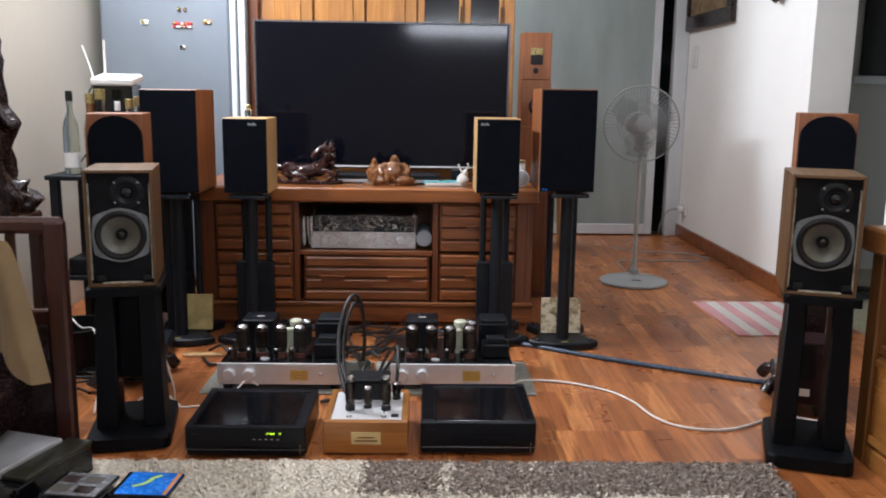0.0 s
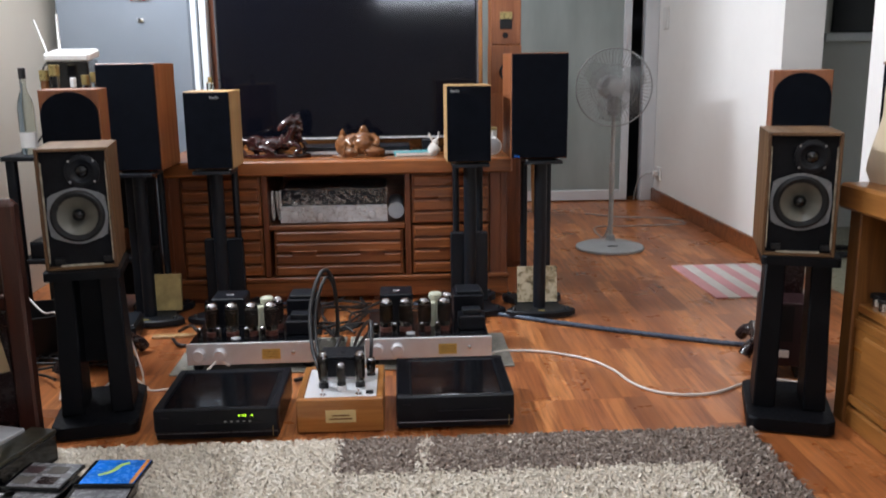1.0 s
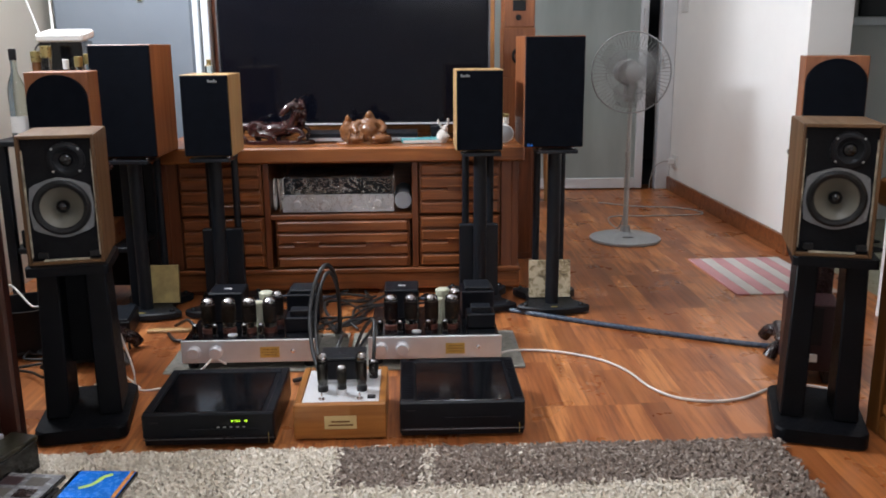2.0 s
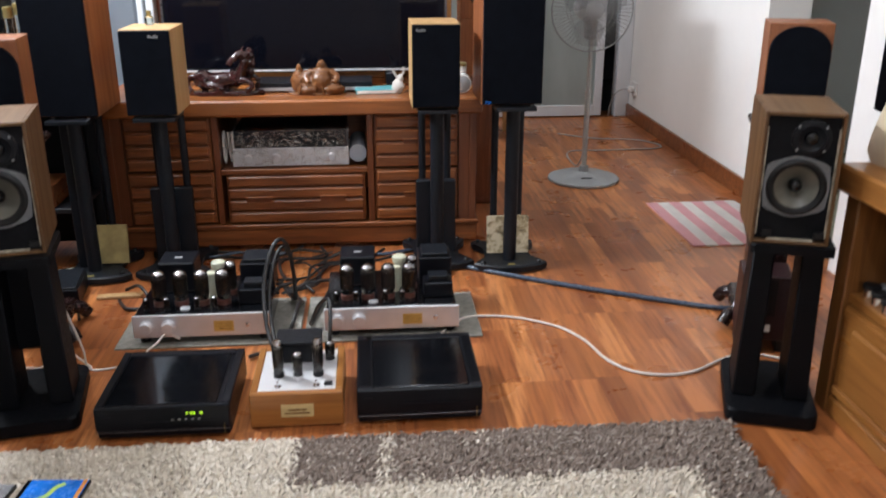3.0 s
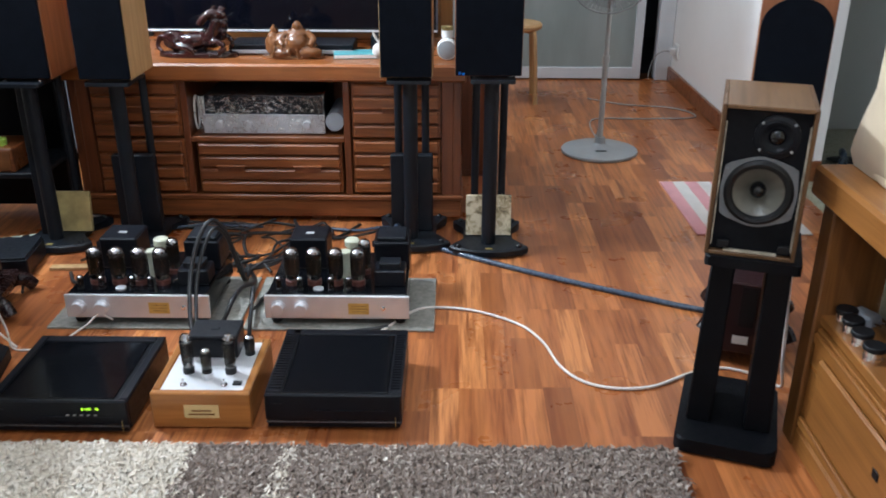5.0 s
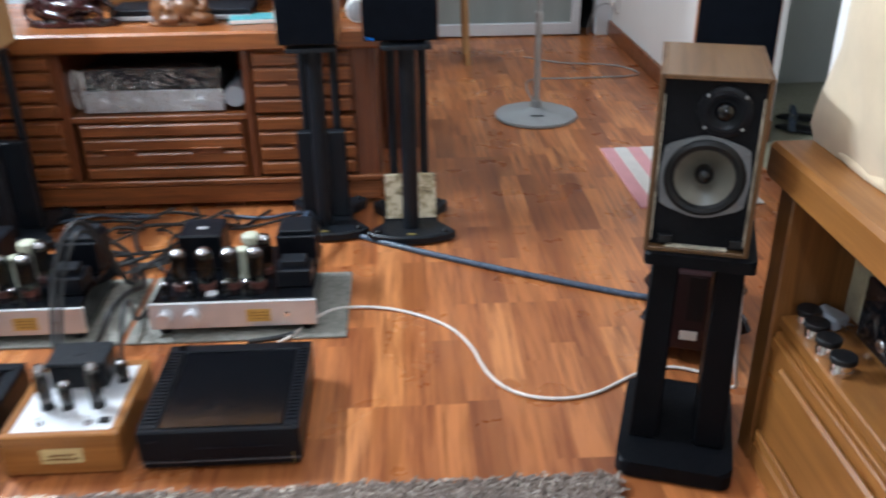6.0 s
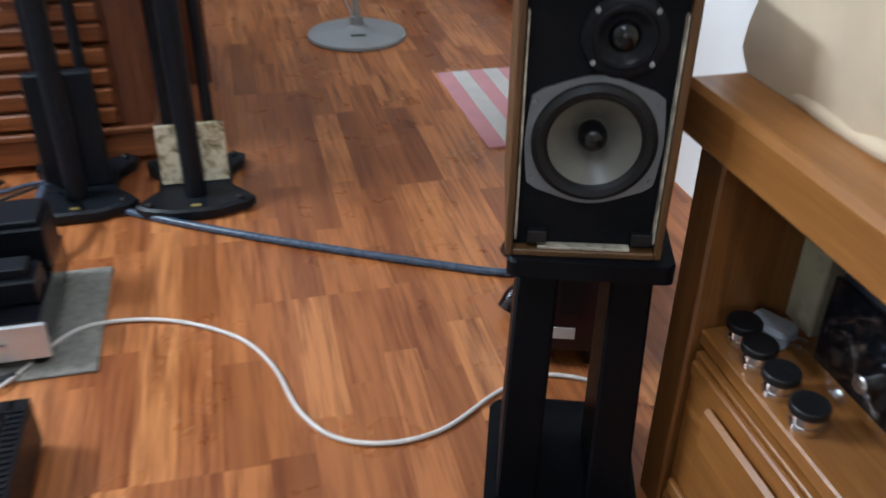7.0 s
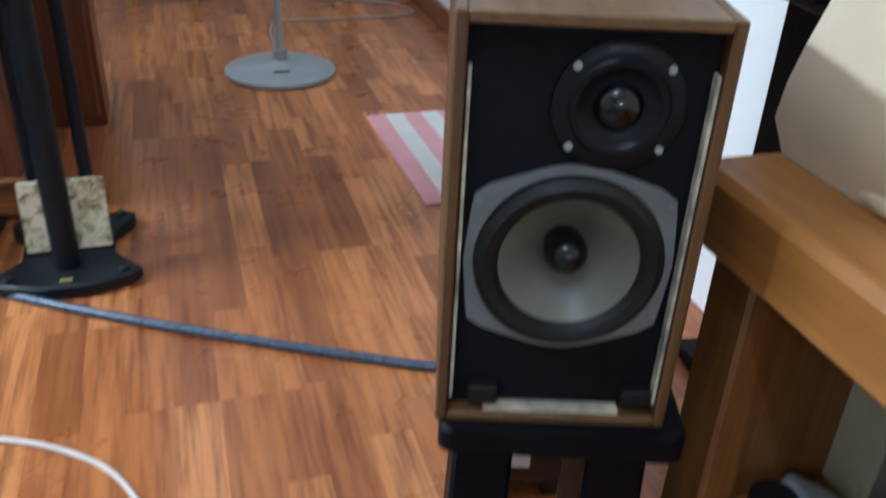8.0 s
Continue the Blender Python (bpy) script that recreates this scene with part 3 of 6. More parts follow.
# ---- loudspeakers ----
def ring_slab(outline, centre, r, z0, z1, n=40):
    """A flat piece with a round hole through it."""
    b = bmesh.new()
    per = []
    for i in range(n):
        a = 2 * math.pi * i / n
        d = Vector((math.cos(a), math.sin(a)))
        best = None
        for p, q in zip(outline, outline[1:] + outline[:1]):
            e = Vector((q[0] - p[0], q[1] - p[1]))
            den = d.x * e.y - d.y * e.x
            if abs(den) < 1e-9:
                continue
            w = Vector((p[0] - centre[0], p[1] - centre[1]))
            t, u = (w.x * e.y - w.y * e.x) / den, (w.x * d.y - w.y * d.x) / den
            if t > 0 and -1e-6 <= u <= 1 + 1e-6 and (best is None or t < best):
                best = t
        per.append(best)
    angles = [2 * math.pi * i / n for i in range(n)]
    pts = [(a, centre[0] + t * math.cos(a), centre[1] + t * math.sin(a)) for a, t in zip(angles, per)]
    if len(outline) == 4:
        pts += [(math.atan2(y - centre[1], x - centre[0]) % (2 * math.pi), x, y) for x, y in outline]
        pts.sort()
    rings = [[b.verts.new((x, y, z)) for a, x, y in pts] for z in (z0, z1)]
    holes = [[b.verts.new((centre[0] + r * math.cos(a), centre[1] + r * math.sin(a), z)) for a, x, y in pts] for z in (z0, z1)]
    k = len(pts)
    for i in range(k):
        j = (i + 1) % k
        b.faces.new((rings[1][i], rings[1][j], holes[1][j], holes[1][i]))
        b.faces.new((rings[0][j], rings[0][i], holes[0][i], holes[0][j]))
        b.faces.new((rings[0][i], rings[0][j], rings[1][j], rings[1][i]))
        b.faces.new((holes[0][j], holes[0][i], holes[1][i], holes[1][j]))
    bmesh.ops.recalc_face_normals(b, faces=b.faces[:])
    return b



def driver(parent, name, x, y, z, r, cone_mat, cap_mat, cap=0.28, lab=""):
    """Cone driver that faces -y: surround, cone and dust cap; y is the face of the baffle."""
    m = pose(x, y, z, 90)
    d = part(name, lathe([(r, 0.0), (r * 0.99, 0.006), (r * 0.9, 0.011), (r * 0.8, 0.009), (r * 0.74, 0.003), (r * 0.74, -0.002)], 40, None, m, False), "rubber", parent, lab)
    part("cone", lathe([(r * 0.76, 0.004), (r * 0.6, -0.007), (r * 0.42, -0.02), (r * cap, -0.031), (0, -0.032)], 40, None, m, False), cone_mat, d)
    part("dust_cap", lathe([(r * cap * 0.9, -0.031), (r * cap, -0.018), (r * cap * 0.93, -0.009), (r * cap * 0.72, -0.002), (r * cap * 0.4, 0.0025), (0, 0.004)], 24, None, m, False), cap_mat, d, "glossy black dust cap")
    return d


def open_speaker(label, m):
    """Small two-way monitor without its grille."""
    w, h, d, t = 0.19, 0.34, 0.25, 0.009
    s = thing("monitor_speaker", label, "loudspeaker", m, "front monitor speakers")
    part("side_panel", box(-w / 2, -w / 2 + t, 0, d, 0, h, 0.0015), "teak", s)
    part("side_panel", box(w / 2 - t, w / 2, 0, d, 0, h, 0.0015), "teak", s)
    part("top_panel", box(-w / 2 + t, w / 2 - t, 0, d, h - t, h, 0.0015), "teak_y", s)
    part("bottom_panel", box(-w / 2 + t, w / 2 - t, 0, d, 0, t, 0.0015), "teak_y", s)
    part("back_panel", box(-w / 2 + t, w / 2 - t, d - 0.012, d - 0.002, t, h - t, 0), "baffle", s)
    bw = w / 2 - t
    bf = ring_slab([(-bw, t), (bw, t), (bw, h - t), (-bw, h - t)], (0, 0.15), 0.066, 0, 0.014)
    bf.transform(pose(0, 0.03, 0, 90))
    part("baffle", bf, "baffle", s, "black recessed baffle", False)
    for sx in (-1, 1):
        x = sx * (w / 2 - t - 0.0025)
        part("edge_strip", box(x - 0.0012, x + 0.0016, 0.004, 0.0155, t + 0.012, h - t - 0.03, 0.0005), "worn", s, "worn pale adhesive strip")
        part("corner_peg", box(x - sx * 0.02 - 0.006, x - sx * 0.02 + 0.018 if sx < 0 else x - 0.002, 0.004, 0.0155, t + 0.008, t + 0.024, 0.001), "rubber", s)
    part("edge_strip", box(-w / 2 + t + 0.03, w / 2 - t - 0.03, 0.003, 0.0155, t + 0.0005, t + 0.004, 0.0005), "worn", s, "worn pale adhesive strip")
    # cast chassis of the woofer: a ring drawn out to four screw ears
    cz, r = 0.15, 0.0795
    out = []
    ear = math.acos(r / 0.0945)
    for i in range(72):
        a = 2 * math.pi * i / 72
        off = abs(math.atan2(abs(math.sin(a)), abs(math.cos(a))) - radians(38))
        rr = min(r / math.cos(off - ear), 0.0925) if off < ear else r
        out.append((rr * math.cos(a), rr * math.sin(a)))
    ch = ring_slab(out, (0, 0), 0.066, 0, 0.004)
    ch.transform(pose(0, 0.016, cz, 90))
    wf = part("woofer_frame", ch, "greymetal", s, "grey cast metal woofer frame", False)
    for a in (45, 135, 225, 315):
        part("screw", lathe([(0.0035, 0.004), (0.003, 0.0055), (0, 0.006)], 10, None, pose(0.0705 * (1 if math.cos(radians(a)) > 0 else -1), 0.016, cz + 0.048 * (1 if math.sin(radians(a)) > 0 else -1), 90)), "greymetal", wf)
    driver(s, "woofer", 0, 0.0118, cz, 0.0725, "cone", "gloss", 0.24, "pale cone woofer with rubber surround")
    tx, tz = 0.021, 0.274
    tw = part("tweeter", lathe([(0.047, 0), (0.047, 0.004), (0.044, 0.006), (0.036, 0.006), (0.034, 0.008), (0.03, 0.0075), (0.024, 0.002), (0.019, 0.001)], 32, None, pose(tx, 0.016, tz, 90)), "chassis", s, "black dome tweeter")
    part("dome", lathe([(0.018, 0.0), (0.0165, 0.006), (0.012, 0.0105), (0.006, 0.013), (0, 0.0135)], 24, None, pose(tx, 0.016, tz, 90)), "gloss", tw, "glossy black dome")
    for dx, dz in ((-1, 1), (1, 1), (-1, -1), (1, -1)):
        part("screw", lathe([(0.0034, 0.005), (0.003, 0.0075), (0, 0.008)], 10, None, pose(tx + dx * 0.032, 0.016, tz + dz * 0.029, 90)), "fangrey", tw)
    return s


def column_stand(label, m, top, web=False):
    """Black stand with a thick base, two wide posts that splay, and a top plate."""
    s = thing("speaker_stand", label, "speaker stand", m, "front speaker stands")
    part("base_plate", slab(rounded(0.235, 0.325, 0.03), 0.006, 0.042, 0.006), "black", s)
    for sx in (-1, 1):
        bmp = bmesh.new()
        lo = [(sx * 0.068 + dx, dy, 0.042) for dx, dy in ((-0.031, -0.075), (0.03, -0.075), (0.03, 0.08), (-0.031, 0.08))]
        hi = [(sx * 0.06 + dx, dy, top - 0.024) for dx, dy in ((-0.027, -0.06), (0.027, -0.06), (0.027, 0.06), (-0.027, 0.06))]
        a = [bmp.verts.new(v) for v in lo]
        b = [bmp.verts.new(v) for v in hi]
        for i in range(4):
            bmp.faces.new((a[i], a[(i + 1) % 4], b[(i + 1) % 4], b[i]))
        bmp.faces.new(a[::-1])
        bmp.faces.new(b)
        bmesh.ops.bevel(bmp, geom=bmp.edges[:], offset=0.004, segments=1, affect="EDGES")
        part("post", bmp, "black", s)
    if web:
        part("back_web", box(-0.045, 0.045, 0.03, 0.06, 0.17, top - 0.024, 0.002), "black", s)
    part("top_plate", slab(rounded(0.205, 0.225, 0.012), top - 0.024, top, 0.004), "black", s)
    for px, py in ((-0.095, -0.1), (0.095, -0.1), (0.095, 0.1), (-0.095, 0.1)):
        part("foot", lathe([(0.004, 0.0), (0.012, 0.003), (0.012, 0.008)], 12, None, pose(px, py, 0)), "rubber", s)
    return s


# yaw turns each pair in towards the listener
RS, LS = pose(1.225, 2.407, 0.5, 0, 0, -17), pose(-0.762, 2.543, 0.479, 0, 0, 12)
open_speaker("teak veneered monitor, bare black front, pale woofer cone, worn edges", RS)
open_speaker("teak veneered monitor with bare black front and pale woofer cone", LS)
column_stand("black painted two-post speaker stand on a thick base", pose(1.267, 2.497, 0, 0, 0, -19), 0.5)
column_stand("black painted two-post speaker stand on a thick base", pose(-0.775, 2.622, 0, 0, 0, 11), 0.479, True)


def grille_speaker(name, label, group, w, h, d, m, veneer, arched=False, badge=None):
    s = thing(name, label, "loudspeaker", m, group)
    part("cabinet", box(-w / 2, w / 2, 0.012, d, 0, h, 0.002), veneer, s)
    if arched:
        g = 0.008
        r = w / 2 - 0.003
        out = [(-r, 0.01), (r, 0.01)] + [(r * math.cos(math.pi * i / 20), h - g - 0.075 + 0.075 * math.sin(math.pi * i / 20)) for i in range(21)]
        bmg = slab(out, 0, 0.012, 0.003)
        bmg.transform(pose(0, 0.012, 0, 90))
    else:
        bmg = box(-w / 2 + 0.002, w / 2 - 0.002, 0, 0.013, 0.003, h - 0.003, 0.003)
    gr = part("grille", bmg, "grille", s, "black cloth grille")
    if badge:
        bx, bz, n, step, mat = badge
        for i in range(n):
            part("badge", box(bx + i * step, bx + (i + 0.75) * step, -0.0015, 0.0005, bz, bz + (0.011 if i % 3 == 0 else 0.007), 0), mat, gr)
    part("terminal_plate", box(-0.04, 0.04, d, d + 0.004, 0.06, 0.13, 0.002), "rubber", s)
    return s


grille_speaker("bookshelf_speaker", "small pale wood bookshelf speaker with black grille", "bookshelf speakers", 0.177, 0.3, 0.235, pose(-0.603, 3.53, 0.637), "oak", badge=(0.015, 0.272, 5, 0.007, "fangrey"))
grille_speaker("bookshelf_speaker", "small pale wood bookshelf speaker with black grille", "bookshelf speakers", 0.177, 0.302, 0.235, pose(0.41, 3.552, 0.645), "oak", badge=(-0.072, 0.275, 5, 0.007, "fangrey"))
grille_speaker("large_speaker", "tall cherry wood speaker with black grille", "large stand speakers", 0.224, 0.41, 0.295, pose(0.686, 3.525, 0.658), "cherry", badge=(-0.1, 0.006, 2, 0.012, "blueprint"))
grille_speaker("large_speaker", "tall cherry wood speaker with black grille", "large stand speakers", 0.224, 0.412, 0.3, pose(-0.907, 3.55, 0.634), "cherry")
grille_speaker("arched_speaker", "small cherry wood speaker with arched black grille", "arched speakers", 0.183, 0.305, 0.17, pose(1.458, 2.945, 0.692, 0, 0, -18), "cherry", True)
grille_speaker("arched_speaker", "small cherry wood speaker with arched black grille", "arched speakers", 0.183, 0.305, 0.17, pose(-0.925, 3.0, 0.66, 0, 0, 8), "cherry", True)


def steel_stand(label, m, top, kind):
    """Black steel stand: curved base, one thick and two thin pillars, top plate with cone feet."""
    s = thing("steel_speaker_stand", label, "speaker stand", m, "steel speaker stands")
    out = [(-0.12, -0.06), (-0.05, -0.085), (0.05, -0.085), (0.12, -0.06), (0.145, -0.035), (0.13, -0.01), (0.085, 0.03), (0.085, 0.13), (0.125, 0.18), (0.13, 0.22), (0.1, 0.235), (0.05, 0.2), (-0.05, 0.2), (-0.1, 0.235), (-0.13, 0.22), (-0.125, 0.18), (-0.085, 0.13), (-0.085, 0.03), (-0.13, -0.01), (-0.145, -0.035)]
    part("base_plate", slab(out, 0.008, 0.034, 0.006), "black_blue", s)
    for fx, fy in ((-0.11, -0.045), (0.11, -0.045), (0.1, 0.205), (-0.1, 0.205)):
        part("spike", lathe([(0.003, 0.0), (0.01, 0.012), (0.01, 0.04), (0.006, 0.045)], 12, None, pose(fx, fy, 0)), "rubber", s)
    part("badge", box(-0.012, 0.012, -0.07, -0.058, 0.034, 0.0355, 0), "brass", s, "tiny brass badge")
    part("pillar", lathe([(0.026, 0.034), (0.026, top - 0.02)], 24, None, pose(0, 0.0, 0)), "black_blue", s)
    for sx in (-1, 1):
        part("rear_pillar", lathe([(0.014, 0.034), (0.014, top - 0.02)], 16, None, pose(sx * 0.05, 0.12, 0)), "black_blue", s)
    if kind == "panel":
        part("rear_panel", box(-0.078, 0.078, 0.05, 0.085, 0.036, 0.335, 0.004), "black_blue", s, "dark steel sand box at the foot")
    part("top_plate", slab(rounded(0.15, 0.17, 0.01), top - 0.02, top - 0.008, 0.002), "black_blue", s)
    for dx, dy in ((-0.06, -0.03), (0.06, -0.03), (0.06, 0.1), (-0.06, 0.1)):
        part("cone_foot", lathe([(0.008, top - 0.008), (0.008, top - 0.004), (0.004, top)], 12, None, pose(dx, dy, 0)), "chrome", s, "small chrome cone")
    return s


steel_stand("black steel stand with a dark panel at its foot", pose(-0.6, 3.61, 0), 0.637, "panel")
steel_stand("black steel stand with a dark panel at its foot", pose(0.418, 3.635, 0), 0.645, "panel")
steel_stand("black steel stand with three pillars and curved base", pose(0.702, 3.59, 0), 0.658, "plain")
steel_stand("black steel stand with three pillars and curved base", pose(-0.9, 3.6, 0), 0.634, "plain")
for x, y, z, w, mt, lab in ((0.704, 3.655, 0.036, 0.084, "stone", "cream speckled stone slab standing on the stand base"), (-0.875, 3.665, 0.036, 0.088, "sandstone", "plain tan stone slab standing on the stand base")):
    st = thing("stone_slab", lab, "stone slab", pose(x, y, z, -8), "stone slabs")
    part("slab", box(-w, w, -0.009, 0.009, 0, 0.152, 0.002), mt, st)


def red_pedestal(label, m, h):
    s = thing("wooden_pedestal", label, "speaker stand", m, "wooden pedestals")
    part("column", box(-0.06, 0.06, -0.05, 0.07, 0.09, h - 0.02, 0.004), "carved", s)
    part("top_board", box(-0.1, 0.1, -0.095, 0.105, h - 0.02, h, 0.005), "carved", s)
    part("base_board", box(-0.1, 0.1, -0.09, 0.11, 0.045, 0.09, 0.01), "carved", s)
    for dx, dy in ((-1, -1), (1, -1), (1, 1), (-1, 1)):
        part("foot", tube([(dx * 0.07, dy * 0.07 + 0.01, 0.055), (dx * 0.105, dy * 0.1 + 0.01, 0.05), (dx * 0.125, dy * 0.115 + 0.01, 0.02)], 0.022, 10, 4), "carved", s)
    return s


red_pedestal("dark red wooden pedestal with scrolled feet behind the monitor stand", pose(1.475, 3.02, 0, 0, 0, -18), 0.692)
red_pedestal("dark red wooden pedestal with scrolled feet behind the monitor stand", pose(-0.93, 3.09, 0, 0, 0, 8), 0.66)

rb = thing("red_power_box", "dark red metal box with a white paper label on the floor", "box", pose(1.4, 2.86, 0, 0, 0, -18))
part("case", box(-0.075, 0.075, -0.09, 0.05, 0.045, 0.26, 0.004), "maroon", rb)
part("front_slot", box(-0.01, 0.03, -0.0915, -0.0895, 0.13, 0.25, 0), "rubber", rb)
part("paper_label", box(-0.02, 0.022, -0.0915, -0.0895, 0.075, 0.1, 0), "white", rb, "small white paper label")
for fx in (-0.06, 0.06):
    part("foot", box(fx - 0.012, fx + 0.012, -0.07, 0.03, 0, 0.045, 0.002), "rubber", rb)

# ---- television cabinet ----
cab = thing("tv_cabinet", "long reddish brown wooden television cabinet with ribbed drawers", "cabinet", pose(-0.145, 3.87, 0))
W = 0.745
part("top_board", box(-W - 0.02, W + 0.02, -0.03, 0.56, 0.567, 0.632, 0.008), "cabinet_top", cab, "thick lighter wooden top")
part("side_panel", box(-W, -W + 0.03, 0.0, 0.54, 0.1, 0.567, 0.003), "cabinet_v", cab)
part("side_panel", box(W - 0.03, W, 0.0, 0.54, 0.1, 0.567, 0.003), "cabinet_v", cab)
part("back_panel", box(-W + 0.03, W - 0.03, 0.525, 0.54, 0.1, 0.567, 0), "cabinet", cab)
part("bottom_board", box(-W - 0.01, W + 0.01, -0.015, 0.54, 0.095, 0.115, 0.004), "cabinet", cab)
part("plinth", box(-W - 0.005, W + 0.005, -0.008, 0.53, 0.022, 0.095, 0.006), "cabinet", cab)
for dx in (-0.6, -0.2, 0.2, 0.6):
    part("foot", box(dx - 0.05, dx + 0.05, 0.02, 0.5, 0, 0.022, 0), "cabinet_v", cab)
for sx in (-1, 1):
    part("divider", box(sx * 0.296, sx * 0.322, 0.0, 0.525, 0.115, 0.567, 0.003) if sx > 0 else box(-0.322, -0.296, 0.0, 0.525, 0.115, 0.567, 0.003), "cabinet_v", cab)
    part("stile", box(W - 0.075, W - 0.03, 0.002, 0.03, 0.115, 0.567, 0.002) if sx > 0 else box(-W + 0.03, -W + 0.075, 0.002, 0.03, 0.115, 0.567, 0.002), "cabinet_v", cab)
part("shelf_board", box(-0.296, 0.296, 0.0, 0.525, 0.325, 0.347, 0.003), "cabinet", cab)


def ribbed_drawer(x0, x1, z0, z1, ribs, handles):
    d = part("drawer", box(x0, x1, 0.012, 0.4, z0, z1, 0.002), "cabinet", cab)
    step = (z1 - z0) / ribs
    for i in range(ribs):
        za, zb = z0 + i * step + 0.004, z0 + (i + 1) * step - 0.004
        part("rib", box(x0 + 0.008, x1 - 0.008, -0.008, 0.0115, za, zb, 0.006), "cabinet", d)
    for hx, hz in handles:
        part("handle", box(hx - 0.052, hx + 0.052, -0.0095, -0.0082, hz - 0.009, hz + 0.009, 0), "cabinet_v", d, "darker recessed pull")
        part("handle_lip", box(hx - 0.056, hx + 0.056, -0.013, -0.008, hz + 0.009, hz + 0.014, 0.001), "cabinet_top", d)
    return d


ribbed_drawer(-0.28, 0.285, 0.118, 0.322, 4, ((-0.15, 0.22), (0.15, 0.22)))
for sx in (-1, 1):
    a, b = (0.326, 0.668) if sx > 0 else (-0.668, -0.326)
    for k in range(2):
        ribbed_drawer(a, b, 0.12 + 0.224 * k, 0.336 + 0.224 * k, 4, (((a + b) / 2, 0.228 + 0.224 * k),))

# things in the niche
amp = thing("wrapped_amplifier", "silver amplifier with a black top, wrapped in clear plastic film", "amplifier", pose(-0.16, 3.9, 0.348))
part("faceplate", box(-0.235, 0.235, 0, 0.012, 0.004, 0.078, 0.002), "alu", amp, "silver front plate")
part("case", box(-0.228, 0.228, 0.012, 0.33, 0.004, 0.15, 0.003), "chassis", amp)
for kx in (-0.17, -0.06, 0.165):
    part("knob", lathe([(0.017, 0), (0.016, 0.018), (0.014, 0.02)], 20, None, pose(kx, 0, 0.04, 90)), "alu", amp)


def crumpled(x0, x1, y0, y1, z0, z1, nx, ny, amp_n, seed):
    """Loose film over the top and front of a box."""
    b = bmesh.new()
    rows = []
    path = [(y0, z0)] + [(y0, z0 + (z1 - z0) * (j + 1) / ny) for j in range(ny)] + [(y0 + (y1 - y0) * (j + 1) / ny, z1) for j in range(ny)]
    for k, (yy, zz) in enumerate(path):
        row = []
        for i in range(nx + 1):
            x = x0 + (x1 - x0) * i / nx
            n1 = noise.noise(Vector((x * 45 + seed, yy * 45, zz * 45)))
            n2 = noise.noise(Vector((x * 15, yy * 15 + seed, zz * 15)))
            o = amp_n * (abs(n1) * 1.2 + n2)
            row.append(b.verts.new((x, yy - (o if k <= ny else 0) - 0.004, zz + (o if k >= ny else 0) + 0.004)))
        rows.append(row)
    for p, q in zip(rows, rows[1:]):
        for i in range(nx):
            b.faces.new((p[i], p[i + 1], q[i + 1], q[i]))
    return b


part("plastic_film", crumpled(-0.24, 0.24, -0.012, 0.2, 0.01, 0.152, 90, 26, 0.011, 3), "wrap", amp, "crinkled clear plastic film", False)
coil = thing("cable_coil", "coil of white cable beside the wrapped amplifier", "cable", pose(-0.43, 3.93, 0.348))
for k in range(4):
    pts = [(0.01 * math.sin(k) + 0.012 * k, 0.03 * math.cos(a + k) + 0.02, 0.075 + 0.065 * math.sin(a)) for a in [2 * math.pi * i / 10 for i in range(11)]]
    part("loop", tube(pts, 0.0045, 6, 4), "whitecable", coil)
roll = thing("paper_roll", "pale grey rolled sheet lying in the cabinet niche", "paper roll", pose(0.118, 3.9, 0.348))
part("sheet", lathe([(0.02, -0.002), (0.036, 0), (0.036, 0.25), (0.03, 0.25)], 20, None, pose(-0.005, 0, 0.052, -90, 0, 0)), "greypaper", roll)

# ---- television and what stands on the cabinet ----
tv = thing("television", "large flat television, switched off, glossy dark screen", "television", pose(-0.09, 4.2, 0.632))
part("panel", box(-0.592, 0.592, 0, 0.045, 0.055, 0.735, 0.006), "chassis", tv)
part("screen", box(-0.582, 0.582, -0.003, 0.0005, 0.075, 0.725, 0.001), "screen", tv, "dark reflective screen")
part("bezel", box(-0.592, 0.592, -0.005, 0.001, 0.726, 0.735, 0.001), "bezelgrey", tv)
for sx in (-1, 1):
    part("bezel", box(sx * 0.592 - 0.004, sx * 0.592 + 0.004, -0.005, 0.001, 0.055, 0.735, 0.001), "bezelgrey", tv)
part("bottom_strip", box(-0.592, 0.592, -0.008, 0.001, 0.06, 0.068, 0.001), "alu", tv, "silver strip along the lower edge")
for sx in (-1, 1):
    part("foot", box(sx * 0.35 - 0.02, sx * 0.35 + 0.02, -0.08, 0.15, 0.0, 0.056, 0.004), "chassis", tv)
dv = thing("disc_player", "slim black and silver player under the television", "player", pose(-0.06, 4.02, 0.632))
part("case", box(-0.24, 0.24, 0.0, 0.17, 0.003, 0.04, 0.003), "chassis", dv)
part("front_strip", box(-0.24, 0.24, -0.003, 0.0, 0.006, 0.02, 0.001), "silverbox", dv)
part("badge", box(-0.02, 0.02, -0.002, -0.0005, 0.027, 0.033, 0), "white", dv)
bk = thing("teal_book", "teal and white booklet lying on the cabinet", "book", pose(0.2, 4.0, 0.632, 0, 0, 6))
part("cover", box(-0.09, 0.09, -0.05, 0.05, 0, 0.018, 0.002), "teal", bk)
part("pages", box(-0.088, 0.089, -0.052, -0.049, 0.003, 0.015, 0), "white", bk)

